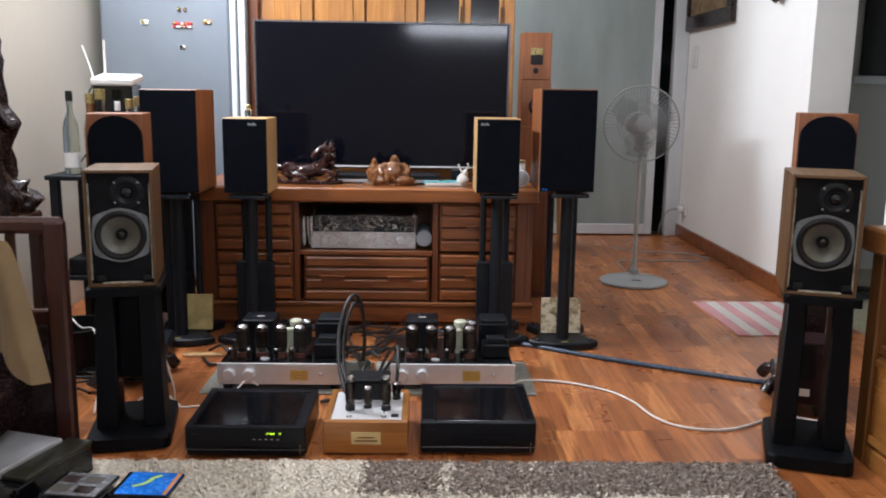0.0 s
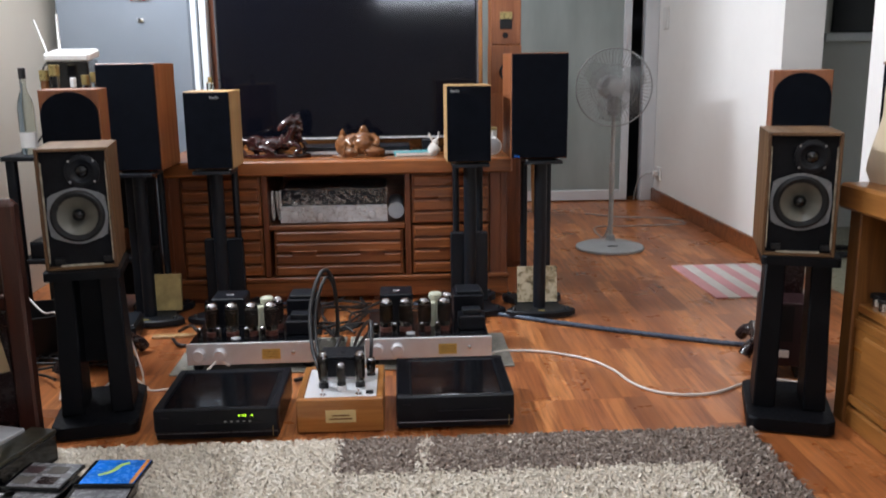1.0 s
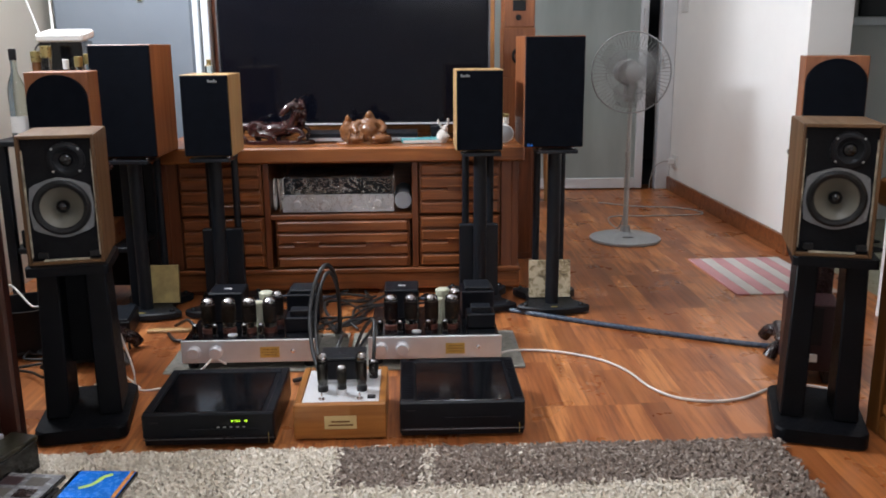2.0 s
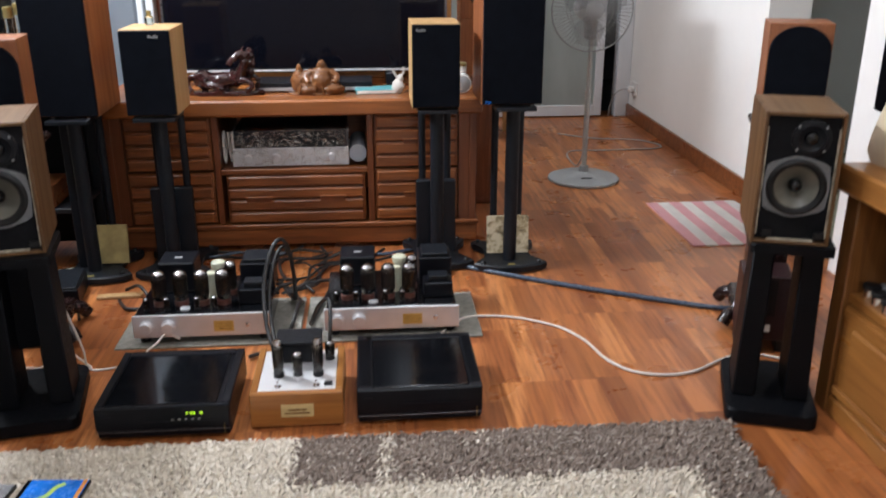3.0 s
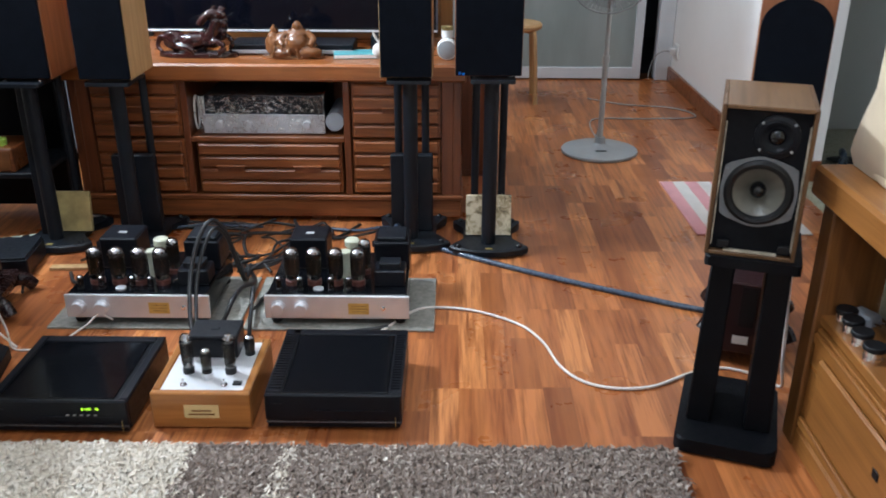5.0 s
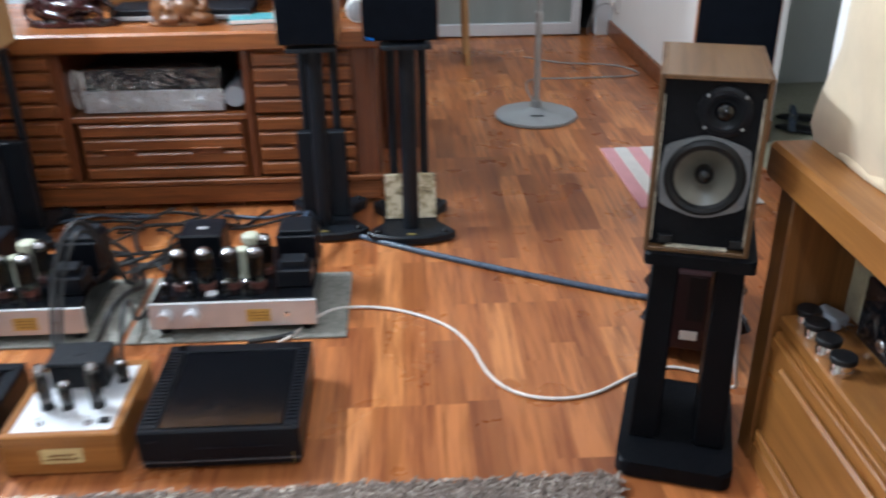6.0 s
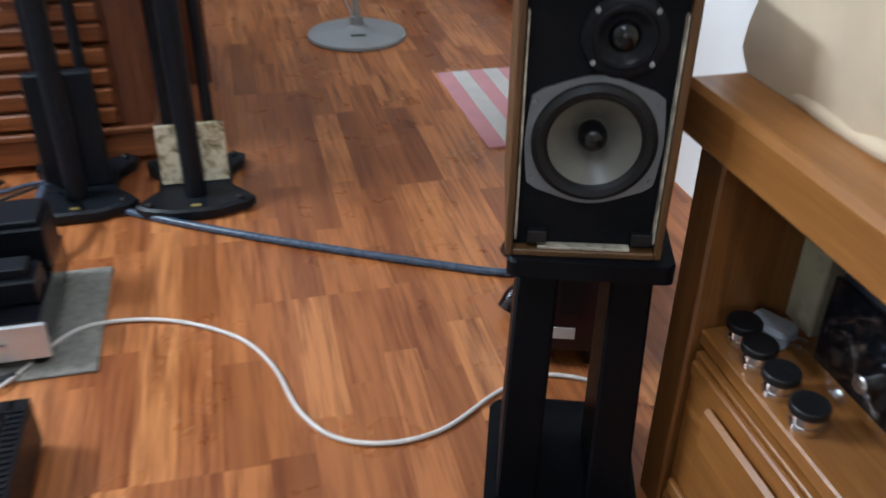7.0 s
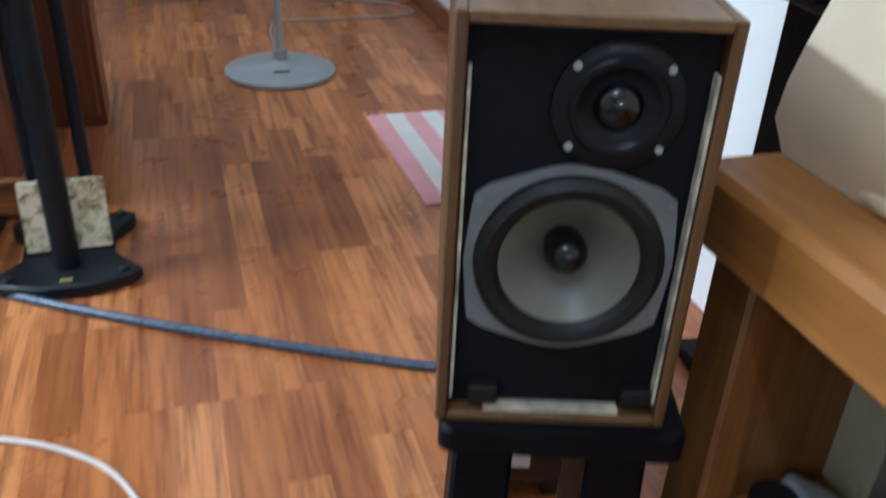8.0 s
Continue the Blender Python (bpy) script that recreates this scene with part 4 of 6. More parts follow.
# carved horse lying on a base, its head turned up
b = blob(bmesh.new(), (-0.02, 0.0, 0.058), (0.085, 0.034, 0.032), 3, 0.15, (0, -8, 0))
blob(b, (-0.085, 0, 0.062), (0.045, 0.034, 0.038), 3, 0.2)
blob(b, (0.045, 0, 0.07), (0.036, 0.03, 0.036), 3, 0.15)
tube([(0.04, 0, 0.06), (0.068, 0, 0.1), (0.082, 0, 0.14), (0.078, 0, 0.165)], 0.036, 12, 6, b, 0.75, 0.024)
tube([(0.085, 0, 0.158), (0.062, -0.01, 0.162), (0.034, -0.02, 0.142), (0.018, -0.026, 0.12)], 0.023, 12, 6, b, 0.85, 0.014)
for k in range(7):
    a = k / 6
    blob(b, (0.098 + 0.012 * math.sin(3 * a), 0.006 * (-1) ** k, 0.075 + 0.1 * a), (0.014, 0.013, 0.016), 2, 0.5, (0, 20, 0))
for sy in (-1, 1):
    tube([(0.07, sy * 0.012, 0.172), (0.075, sy * 0.014, 0.184), (0.08, sy * 0.014, 0.192)], 0.006, 8, 4, b, 1.0, 0.003)
tube([(0.05, -0.02, 0.055), (0.085, -0.03, 0.062), (0.11, -0.032, 0.04), (0.085, -0.034, 0.022)], 0.013, 10, 5, b, 1.0, 0.009)
tube([(0.06, 0.02, 0.055), (0.1, 0.03, 0.075), (0.128, 0.03, 0.05), (0.118, 0.03, 0.022)], 0.012, 10, 5, b, 1.0, 0.008)
tube([(-0.08, -0.02, 0.045), (-0.035, -0.035, 0.038), (-0.005, -0.036, 0.024), (-0.04, -0.036, 0.018)], 0.014, 10, 5, b, 1.0, 0.009)
tube([(-0.115, 0, 0.075), (-0.14, 0, 0.07), (-0.15, -0.005, 0.04), (-0.13, -0.02, 0.02)], 0.013, 10, 6, b, 1.0, 0.007)
slab([(0.15 * math.cos(a) * (1 + 0.05 * math.sin(5 * a)), 0.045 * math.sin(a)) for a in [2 * math.pi * i / 32 for i in range(32)]], 0, 0.018, 0.005, b)
carve(tagged(part("horse_figurine", b, "darkhorse", None, "polished dark wooden horse figurine on the cabinet", True, pose(-0.41, 3.985, 0.632)), "", "figurine"), 0.003, 2)
# seated laughing figure with a sack beside it
b = blob(bmesh.new(), (0.012, 0, 0.04), (0.085, 0.048, 0.04), 3, 0.08)
blob(b, (0.018, -0.022, 0.056), (0.042, 0.034, 0.036), 3, 0.03)
blob(b, (0.02, -0.004, 0.088), (0.044, 0.03, 0.022), 3, 0.05)
blob(b, (0.022, -0.008, 0.117), (0.0175, 0.017, 0.021), 3, 0.03)
blob(b, (-0.035, 0, 0.062), (0.032, 0.03, 0.034), 3, 0.2)
for sy in (-1, 1):
    blob(b, (0.022 + sy * 0.0175, -0.004, 0.112), (0.0045, 0.006, 0.011), 2)
    tube([(0.02 + sy * 0.036, -0.005, 0.092), (0.02 + sy * 0.062, -0.02, 0.07), (0.02 + sy * 0.05, -0.042, 0.048)], 0.016, 10, 5, b, 1.0, 0.012)
blob(b, (0.068, -0.024, 0.024), (0.048, 0.034, 0.023), 3, 0.12)
blob(b, (-0.035, -0.026, 0.022), (0.045, 0.034, 0.021), 3, 0.12)
blob(b, (-0.07, 0, 0.048), (0.036, 0.034, 0.046), 3, 0.2)
tube([(-0.072, 0, 0.085), (-0.068, 0, 0.102), (-0.06, 0, 0.108)], 0.012, 8, 4, b, 1.0, 0.02)
for k in range(6):
    tube([(-0.06 + 0.026 * k, -0.044, 0.052 - 0.003 * k), (-0.064 + 0.029 * k, -0.05, 0.03), (-0.068 + 0.032 * k, -0.046, 0.008)], 0.005, 6, 4, b)
slab([(0.122 * math.cos(a), 0.052 * math.sin(a)) for a in [2 * math.pi * i / 28 for i in range(28)]], 0.0, 0.008, 0.002, b)
carve(tagged(part("wooden_statue", b, "boxwood", None, "polished brown seated wooden statue on the cabinet", True, pose(-0.045, 3.985, 0.632)), "", "statue"), 0.0028, 2)
b = blob(bmesh.new(), (0, 0, 0.03), (0.028, 0.028, 0.03), 2, 0.3)
blob(b, (0.01, 0, 0.06), (0.014, 0.014, 0.018), 2, 0.2)
tube([(0.0, 0, 0.06), (-0.015, 0, 0.085), (-0.02, 0, 0.1)], 0.005, 6, 4, b)
tube([(0.015, 0, 0.07), (0.025, 0, 0.09), (0.022, 0, 0.105)], 0.005, 6, 4, b)
tagged(part("small_ornament", b, "pale", None, "small pale pottery ornament beside the booklet", True, pose(0.285, 3.975, 0.63)), "", "ornament")
sp = thing("mini_speaker", "round grey and white desktop speaker on the cabinet", "loudspeaker", pose(0.545, 3.98, 0.632))
part("shell", lathe([(0.03, 0.0), (0.038, 0.004), (0.038, 0.05), (0.036, 0.055)], 24, None, pose(0, 0.0, 0.04, 90)), "white", sp)
part("mesh_front", lathe([(0.034, 0.055), (0.025, 0.058), (0, 0.06)], 24, None, pose(0, 0.0, 0.04, 90)), "fangrey", sp, "grey mesh front")
jr = thing("small_jar", "small white jar with a yellow lid", "jar", pose(0.545, 3.975, 0.709))
part("jar", lathe([(0.02, 0), (0.022, 0.003), (0.022, 0.03)], 16), "white", jr)
part("lid", lathe([(0.023, 0.03), (0.023, 0.042), (0.02, 0.044)], 16), "gold", jr)
bt = thing("scent_bottle", "small bottle with a gold cap on the speaker", "bottle", pose(-0.615, 3.69, 0.9372))
part("bottle", box(-0.014, 0.014, -0.012, 0.012, 0, 0.032, 0.004), "bottleglass", bt)
part("cap", lathe([(0.009, 0.032), (0.009, 0.05), (0.007, 0.052)], 14), "gold", bt)

# ---- hi-fi on the floor ----
def valve(parent, x, y, z, r, h, red=True, label=""):
    v = part("valve", lathe([(r * 0.75, 0.0), (r * 0.8, h * 0.06), (r * 0.98, h * 0.2), (r, h * 0.4), (r, h * 0.8), (r * 0.86, h * 0.92), (r * 0.5, h * 0.985), (0, h), (r * 0.46, h * 0.965), (r * 0.8, h * 0.9), (r * 0.93, h * 0.79), (r * 0.93, h * 0.4), (r * 0.9, h * 0.2), (r * 0.7, h * 0.03)], 20, None, pose(x, y, z + h * 0.12)), "tubeglass", parent, label)
    part("anode", lathe([(r * 0.6, h * 0.2), (r * 0.8, h * 0.24), (r * 0.8, h * 0.7), (r * 0.5, h * 0.75)], 12, None, pose(x, y, z + h * 0.12)), "valveplate", v)
    part("getter", lathe([(r * 0.925, h * 0.872), (r * 0.865, h * 0.923), (r * 0.505, h * 0.988), (0, h * 1.003)], 20, None, pose(x, y, z + h * 0.12)), "getter", v, "silvered top")
    part("valve_base", lathe([(r * 0.95, 0), (r * 0.95, h * 0.14), (r * 0.7, h * 0.17)], 18, None, pose(x, y, z)), "socketred" if red else "rubber", v)
    return v


def valve_amp(label, m):
    a = thing("valve_amplifier", label, "amplifier", m, "valve power amplifiers")
    w = 0.44
    part("faceplate", box(0, w, 0, 0.01, 0.022, 0.098, 0.0015), "alu", a, "brushed silver front plate")
    part("chassis", box(0.008, w - 0.008, 0.01, 0.33, 0.022, 0.1, 0.002), "gloss", a, "glossy black chassis")
    for fx, fy in ((0.03, 0.03), (w - 0.03, 0.03), (0.03, 0.3), (w - 0.03, 0.3)):
        part("foot", lathe([(0.016, 0.0), (0.018, 0.004), (0.018, 0.022)], 14, None, pose(fx, fy, 0)), "rubber", a)
    for kx in (0.042, 0.112):
        k = part("knob", lathe([(0.023, 0), (0.023, 0.004), (0.02, 0.006), (0.02, 0.022), (0.018, 0.024)], 24, None, pose(kx, 0, 0.06, 90)), "alu", a)
    lab = part("label_plate", box(0.255, 0.318, -0.0016, -0.0002, 0.038, 0.075, 0), "brass", a, "yellow maker's plate")
    for i, (x0, x1) in enumerate(((0.264, 0.31), (0.26, 0.314), (0.266, 0.308))):
        part("print_bar", box(x0, x1, -0.0022, -0.0016, 0.064 - 0.009 * i, 0.067 - 0.009 * i, 0), "gold", lab)
    part("switch", lathe([(0.007, 0), (0.007, 0.004), (0.0035, 0.005), (0.003, 0.014)], 12, None, pose(0.362, 0, 0.06, 90)), "chrome", a)
    for i in range(4):
        valve(a, 0.075 + 0.068 * i, 0.085, 0.1, 0.0235, 0.107)
    valve(a, 0.292, 0.165, 0.1, 0.02, 0.105)
    for i, x in enumerate((0.04, 0.105, 0.2, 0.255)):
        valve(a, x, 0.04, 0.1, 0.0095, 0.04, False)
    part("socket_ring", lathe([(0.016, 0.1), (0.016, 0.104), (0.01, 0.105)], 16, None, pose(0.16, 0.045, 0)), "alu", a)
    part("capacitor", lathe([(0.017, 0.1), (0.017, 0.186), (0.024, 0.188), (0.024, 0.206), (0.019, 0.21)], 20, None, pose(0.252, 0.185, 0)), "ceramic", a, "cream capacitor can")
    part("capacitor", lathe([(0.015, 0.1), (0.015, 0.18), (0.019, 0.182), (0.017, 0.188)], 20, None, pose(0.235, 0.14, 0)), "ceramic", a, "cream capacitor can")
    t1 = part("transformer", box(0.05, 0.17, 0.19, 0.31, 0.1, 0.205, 0.005), "chassis", a, "black transformer cover")
    part("badge", box(0.098, 0.124, 0.235, 0.25, 0.2052, 0.2065, 0), "alu", t1)
    part("transformer", box(0.33, 0.425, 0.07, 0.15, 0.1, 0.15, 0.004), "chassis", a)
    part("transformer_core", box(0.345, 0.41, 0.085, 0.135, 0.15, 0.17, 0.002), "black_blue", a)
    part("transformer", box(0.32, 0.432, 0.19, 0.31, 0.1, 0.195, 0.004), "chassis", a)
    part("transformer_core", box(0.33, 0.422, 0.2, 0.3, 0.195, 0.208, 0.003), "black_blue", a)
    return a


for x in (-0.607, 0.002):
    mt = thing("felt_mat", "grey felt mat under the amplifier", "mat", pose(x - 0.06 if x < -0.3 else x - 0.07, 2.962, 0), "felt mats")
    part("mat", box(0, 0.585, 0, 0.37, 0, 0.007, 0.002), "felt", mt)
valve_amp("valve amplifier with silver front, black chassis and glass valves", pose(-0.607, 2.985, 0.007))
valve_amp("valve amplifier with silver front, black chassis and glass valves", pose(0.0, 2.99, 0.007))


def disc_machine(label, m, w, d, h, kind):
    s = thing("disc_machine", label, "disc player", m, "disc players")
    part("case", box(0, w, 0.012, d, 0.012, h - 0.006, 0.003), "chassis", s)
    part("front_panel", box(0, w, 0, 0.014, 0.03, h, 0.004), "chassis", s)
    part("lower_front", box(0.004, w - 0.004, 0.004, 0.016, 0.01, 0.029, 0.002), "chassis", s)
    # thin lip in lighter grey: the highlight along the edge is its colour
    part("front_lip", box(0, w, -0.002, 0.0, 0.028, 0.0305, 0.0005), "bezelgrey", s)
    part("frame_left", box(0.0, 0.042 if kind != "display" else 0.022, 0.014, d, h - 0.006, h, 0.002), "chassis", s)
    part("frame_right", box(w - (0.032 if kind != "display" else 0.022), w, 0.014, d, h - 0.006, h, 0.002), "chassis", s)
    part("frame_back", box(0.022, w - 0.022, d - 0.03, d, h - 0.006, h, 0.002), "chassis", s)
    part("lid_glass", box(0.045 if kind != "display" else 0.025, w - 0.035, 0.018, d - 0.033, h - 0.006, h - 0.002, 0.001), "gloss", s, "glossy dark top")
    if kind != "display":
        for i in range(22):
            y = 0.03 + i * 0.0128
            for x0, x1 in ((0.006, 0.038), (w - 0.028, w - 0.006)):
                part("cooling_rib", box(x0, x1, y, y + 0.006, h - 0.001, h + 0.003, 0), "chassis", s)
    for i in range(2):
        part("badge", box(0.018 + i * 0.012, 0.028 + i * 0.014, -0.003, -0.0005, h - 0.026, h - 0.022, 0), "black_blue", s)
    part("slit", box(0.12, w - 0.04, -0.0026, -0.0005, h - 0.045, h - 0.0435, 0), "black_blue", s)
    part("edge_line", box(w - 0.016, w - 0.0148, -0.003, -0.0005, 0.014, 0.045, 0), "brass", s)
    for fx, fy in ((0.04, 0.04), (w - 0.04, 0.04), (0.04, d - 0.04), (w - 0.04, d - 0.04)):
        part("foot", lathe([(0.014, 0), (0.016, 0.003), (0.016, 0.012)], 14, None, pose(fx, fy, 0)), "rubber", s)
    if kind == "display":
        for i in range(5):
            part("button", box(w - 0.15 + i * 0.017, w - 0.143 + i * 0.017, -0.003, -0.0005, h - 0.04, h - 0.037, 0), "fangrey", s)
        seg7 = {"0": "abcdef", "1": "bc", "2": "abged", "5": "afgcd"}
        for i, ch in enumerate("0100 15"):
            if ch == " ":
                continue
            bx, bz, u = w - 0.11 + i * 0.0062, h - 0.024, 0.0029
            cells = dict(a=(0, u, 2 * u, 2 * u), g=(0, u, u, u), d=(0, u, 0, 0), f=(0, 0, u, 2 * u), e=(0, 0, 0, u), b=(u, u, u, 2 * u), c=(u, u, 0, u))
            dg = bmesh.new()
            for k in seg7[ch]:
                xa, xb, za, zb = cells[k]
                box(bx + xa - 0.0006, bx + xb + 0.0006, -0.0016, -0.0004, bz + za * 0.8 - 0.0006, bz + zb * 0.8 + 0.0006, 0, dg)
            part("display_digit", dg, "green", s, "lit yellow-green digit", False)
    return s


disc_machine("black disc player with lit green digits and glossy top", pose(-0.566, 2.42, 0, 0, 0, 0), 0.345, 0.325, 0.1, "display")
disc_machine("black disc player with ribbed top edges and smoked lid", pose(0.11, 2.447, 0), 0.338, 0.335, 0.107, "ribs")

pre = thing("valve_preamplifier", "small valve preamplifier in a light wooden box with white metal top", "preamplifier", pose(-0.174, 2.453, 0.004))
part("wooden_case", box(0, 0.247, 0, 0.02, 0, 0.1, 0.003), "honey_x", pre)
part("wooden_case", box(0, 0.02, 0.02, 0.28, 0, 0.1, 0.003), "honey", pre)
part("wooden_case", box(0.227, 0.247, 0.02, 0.28, 0, 0.1, 0.003), "honey", pre)
part("wooden_case", box(0.02, 0.227, 0.26, 0.28, 0, 0.1, 0.003), "honey_x", pre)
part("top_plate", box(0.02, 0.227, 0.02, 0.26, 0.088, 0.097, 0.001), "plate", pre, "white-silver metal top plate")
lb = part("label_plate", box(0.082, 0.168, -0.0016, 0.0, 0.03, 0.067, 0), "paper", pre, "cream maker's label")
for z0, a, c in ((0.049, 0.1, 0.15), (0.039, 0.092, 0.158)):
    part("print_bar", box(a, c, -0.0022, -0.0016, z0, z0 + 0.004, 0), "boxwood", lb)
valve(pre, 0.07, 0.105, 0.097, 0.0155, 0.1, False)
valve(pre, 0.178, 0.105, 0.097, 0.0155, 0.1, False)
valve(pre, 0.125, 0.08, 0.112, 0.0135, 0.062, False)
part("valve_can", lathe([(0.0145, 0.097), (0.0145, 0.112), (0.011, 0.114)], 20, None, pose(0.125, 0.08, 0)), "alu", pre)
for x in (0.072, 0.175):
    part("switch", lathe([(0.008, 0.097), (0.008, 0.1), (0.003, 0.101), (0.003, 0.113)], 12, None, pose(x, 0.045, 0)), "chrome", pre)
    part("nut", lathe([(0.009, 0.0965), (0.009, 0.0995)], 6, None, pose(x, 0.045, 0)), "socketred", pre)
part("rocker_switch", box(0.196, 0.218, 0.042, 0.058, 0.097, 0.103, 0.001), "rubber", pre)
pt = part("transformer", box(0.06, 0.185, 0.16, 0.245, 0.105, 0.165, 0.004), "chassis", pre, "black transformer block")
part("transformer_lid", box(0.058, 0.187, 0.155, 0.248, 0.165, 0.174, 0.003), "black_blue", pt)
part("transformer_foot", box(0.066, 0.18, 0.165, 0.24, 0.097, 0.105, 0.001), "alu", pt)
part("badge", lathe([(0.012, 0.174), (0.011, 0.1755)], 20, None, pose(0.122, 0.2, 0)), "black_blue", pt)
valve(pre, 0.207, 0.2, 0.097, 0.014, 0.05, False)
for fx, fy in ((0.03, 0.03), (0.217, 0.03), (0.03, 0.25), (0.217, 0.25)):
    part("foot", lathe([(0.01, -0.004), (0.01, 0.001)], 12, None, pose(fx, fy, 0)), "rubber", pre)


def cord(label, pts, r, mat, n=8, squash=1.0, name="cable", seg=8):
    ob = part(name, tube(pts, r, seg, n, None, squash), mat, None, label)
    return tagged(ob, "", "cable")


# cords that rise from the preamplifier and drop behind
cord("black signal cable rising from the preamplifier", [(-0.13, 2.7, 0.1), (-0.158, 2.78, 0.16), (-0.168, 2.86, 0.245), (-0.152, 2.915, 0.325), (-0.125, 2.955, 0.362), (-0.103, 3.0, 0.32), (-0.098, 3.08, 0.2), (-0.11, 3.22, 0.05), (-0.14, 3.42, 0.012)], 0.0065, "blackcable")
cord("black signal cable rising from the preamplifier", [(-0.12, 2.7, 0.1), (-0.142, 2.78, 0.15), (-0.153, 2.86, 0.225), (-0.14, 2.92, 0.3), (-0.118, 2.965, 0.335), (-0.1, 3.02, 0.28), (-0.1, 3.1, 0.16), (-0.12, 3.24, 0.04), (-0.17, 3.42, 0.012)], 0.0055, "blackcable")
cord("black signal cable rising from the preamplifier", [(0.033, 2.655, 0.15), (0.036, 2.68, 0.2), (0.03, 2.76, 0.24), (-0.01, 2.9, 0.16), (-0.05, 3.05, 0.03), (-0.03, 3.2, 0.018), (0.02, 3.5, 0.01)], 0.0055, "blackcable")
cord("black signal cable on the floor between the amplifiers", [(-0.23, 2.86, 0.012), (-0.17, 2.9, 0.012), (-0.12, 2.92, 0.04), (-0.09, 2.97, 0.1), (-0.09, 3.1, 0.08), (-0.1, 3.3, 0.01), (-0.2, 3.5, 0.01), (-0.3, 3.62, 0.01)], 0.007, "blackcable")
rnd = random.Random(11)
for i in range(9):
    x0, x1 = rnd.uniform(-0.35, 0.1), rnd.uniform(-0.3, 0.3)
    pts = [(x0, 3.36, 0.012)]
    for k in range(1, 6):
        pts.append((x0 + (x1 - x0) * k / 5 + rnd.uniform(-0.09, 0.09), 3.36 + 0.085 * k + rnd.uniform(-0.03, 0.03), 0.009 + 0.03 * rnd.random() * (k % 2)))
    cord("black mains cable lying tangled on the floor", pts, rnd.choice((0.004, 0.005, 0.0065)), "blackcable", 6)
for i in range(3):
    x0 = -0.7 + 0.1 * i
    pts = [(x0 + 0.45 * k / 6 + rnd.uniform(-0.02, 0.02), 3.76 + 0.02 * i + rnd.uniform(-0.02, 0.02), 0.01 + 0.01 * rnd.random()) for k in range(7)]
    cord("dark cable along the cabinet plinth", pts, 0.006, "bluecable" if i == 1 else "blackcable", 5)
cord("dark cable along the cabinet plinth", [(0.05, 3.78, 0.01), (0.2, 3.75, 0.01), (0.3, 3.78, 0.012), (0.5, 3.8, 0.01)], 0.006, "bluecable", 6)

cord("dark blue braided cable lying straight across the floor", [(0.36, 3.36, 0.05), (0.37, 3.52, 0.12), (0.4, 3.64, 0.03), (0.5, 3.6, 0.01), (0.625, 3.514, 0.01), (0.8, 3.405, 0.01), (0.992, 3.296, 0.01), (1.2, 3.186, 0.01), (1.37, 3.105, 0.01), (1.5, 3.09, 0.01)], 0.0095, "bluecable", 8)
WHITE = [(0.34, 2.93, 0.012), (0.374, 2.972, 0.01), (0.43, 3.06, 0.01), (0.501, 3.11, 0.008), (0.64, 3.095, 0.006), (0.773, 3.01, 0.006), (0.839, 2.903, 0.006), (0.876, 2.765, 0.006), (0.931, 2.682, 0.006), (1.02, 2.648, 0.006), (1.12, 2.662, 0.006), (1.239, 2.733, 0.006), (1.33, 2.76, 0.006), (1.42, 2.72, 0.006), (1.46, 2.66, 0.01), (1.44, 2.63, 0.1), (1.425, 2.63, 0.3), (1.41, 2.63, 0.45), (1.36, 2.66, 0.56)]
cord("white speaker cable snaking over the floor", WHITE, 0.0043, "whitecable")
cord("black plug end of the speaker cable", [(0.375, 2.975, 0.011), (0.33, 2.955, 0.012), (0.26, 2.94, 0.012)], 0.007, "blackcable")
cord("white speaker cable hanging from the monitor", [(-0.8, 2.8, 0.5), (-0.79, 2.8, 0.42), (-0.755, 2.82, 0.25), (-0.715, 2.83, 0.08), (-0.705, 2.83, 0.008), (-0.636, 2.832, 0.006), (-0.59, 2.86, 0.008), (-0.53, 2.93, 0.03), (-0.5, 2.965, 0.05), (-0.46, 2.97, 0.03)], 0.0032, "whitecable")
cord("white speaker cable looping behind the stand", [(-0.7, 2.84, 0.006), (-0.76, 2.86, 0.05), (-0.8, 2.87, 0.1), (-0.86, 2.86, 0.15), (-0.93, 2.83, 0.12), (-0.93, 2.83, 0.04), (-0.86, 2.84, 0.01), (-0.82, 2.86, 0.03)], 0.0032, "whitecable")
cord("white cable behind the armchair", [(-1.3, 3.3, 0.22), (-1.22, 3.2, 0.24), (-1.12, 3.1, 0.2), (-1.05, 3.05, 0.2), (-0.98, 2.9, 0.1), (-0.95, 2.75, 0.01)], 0.0034, "whitecable")
for i in range(8):
    c = Vector((rnd.uniform(-1.2, -0.85), rnd.uniform(2.8, 3.3), 0.012))
    pts = [c + Vector((rnd.uniform(0.06, 0.16) * math.cos(k * 1.1), rnd.uniform(0.06, 0.16) * math.sin(k * 1.1), 0.02 * rnd.random())) for k in range(7)]
    cord("black cable coiled on the floor by the stand", pts, 0.0045, "blackcable", 5)
cord("black cable looping beside the steel stand", [(-0.75, 3.45, 0.01), (-0.68, 3.38, 0.05), (-0.63, 3.3, 0.01), (-0.7, 3.27, 0.01), (-0.75, 3.35, 0.01)], 0.006, "blackcable")
pl = thing("wood_strip", "pale strip of wood lying on the floor", "wood strip", pose(-0.76, 3.4, 0, 0, 0, 4))
part("strip", box(-0.08, 0.08, -0.015, 0.015, 0, 0.012, 0.002), "oak", pl)
bx = thing("black_bin", "black plastic tub on the floor beside the table", "tub", pose(-1.2, 3.25, 0))
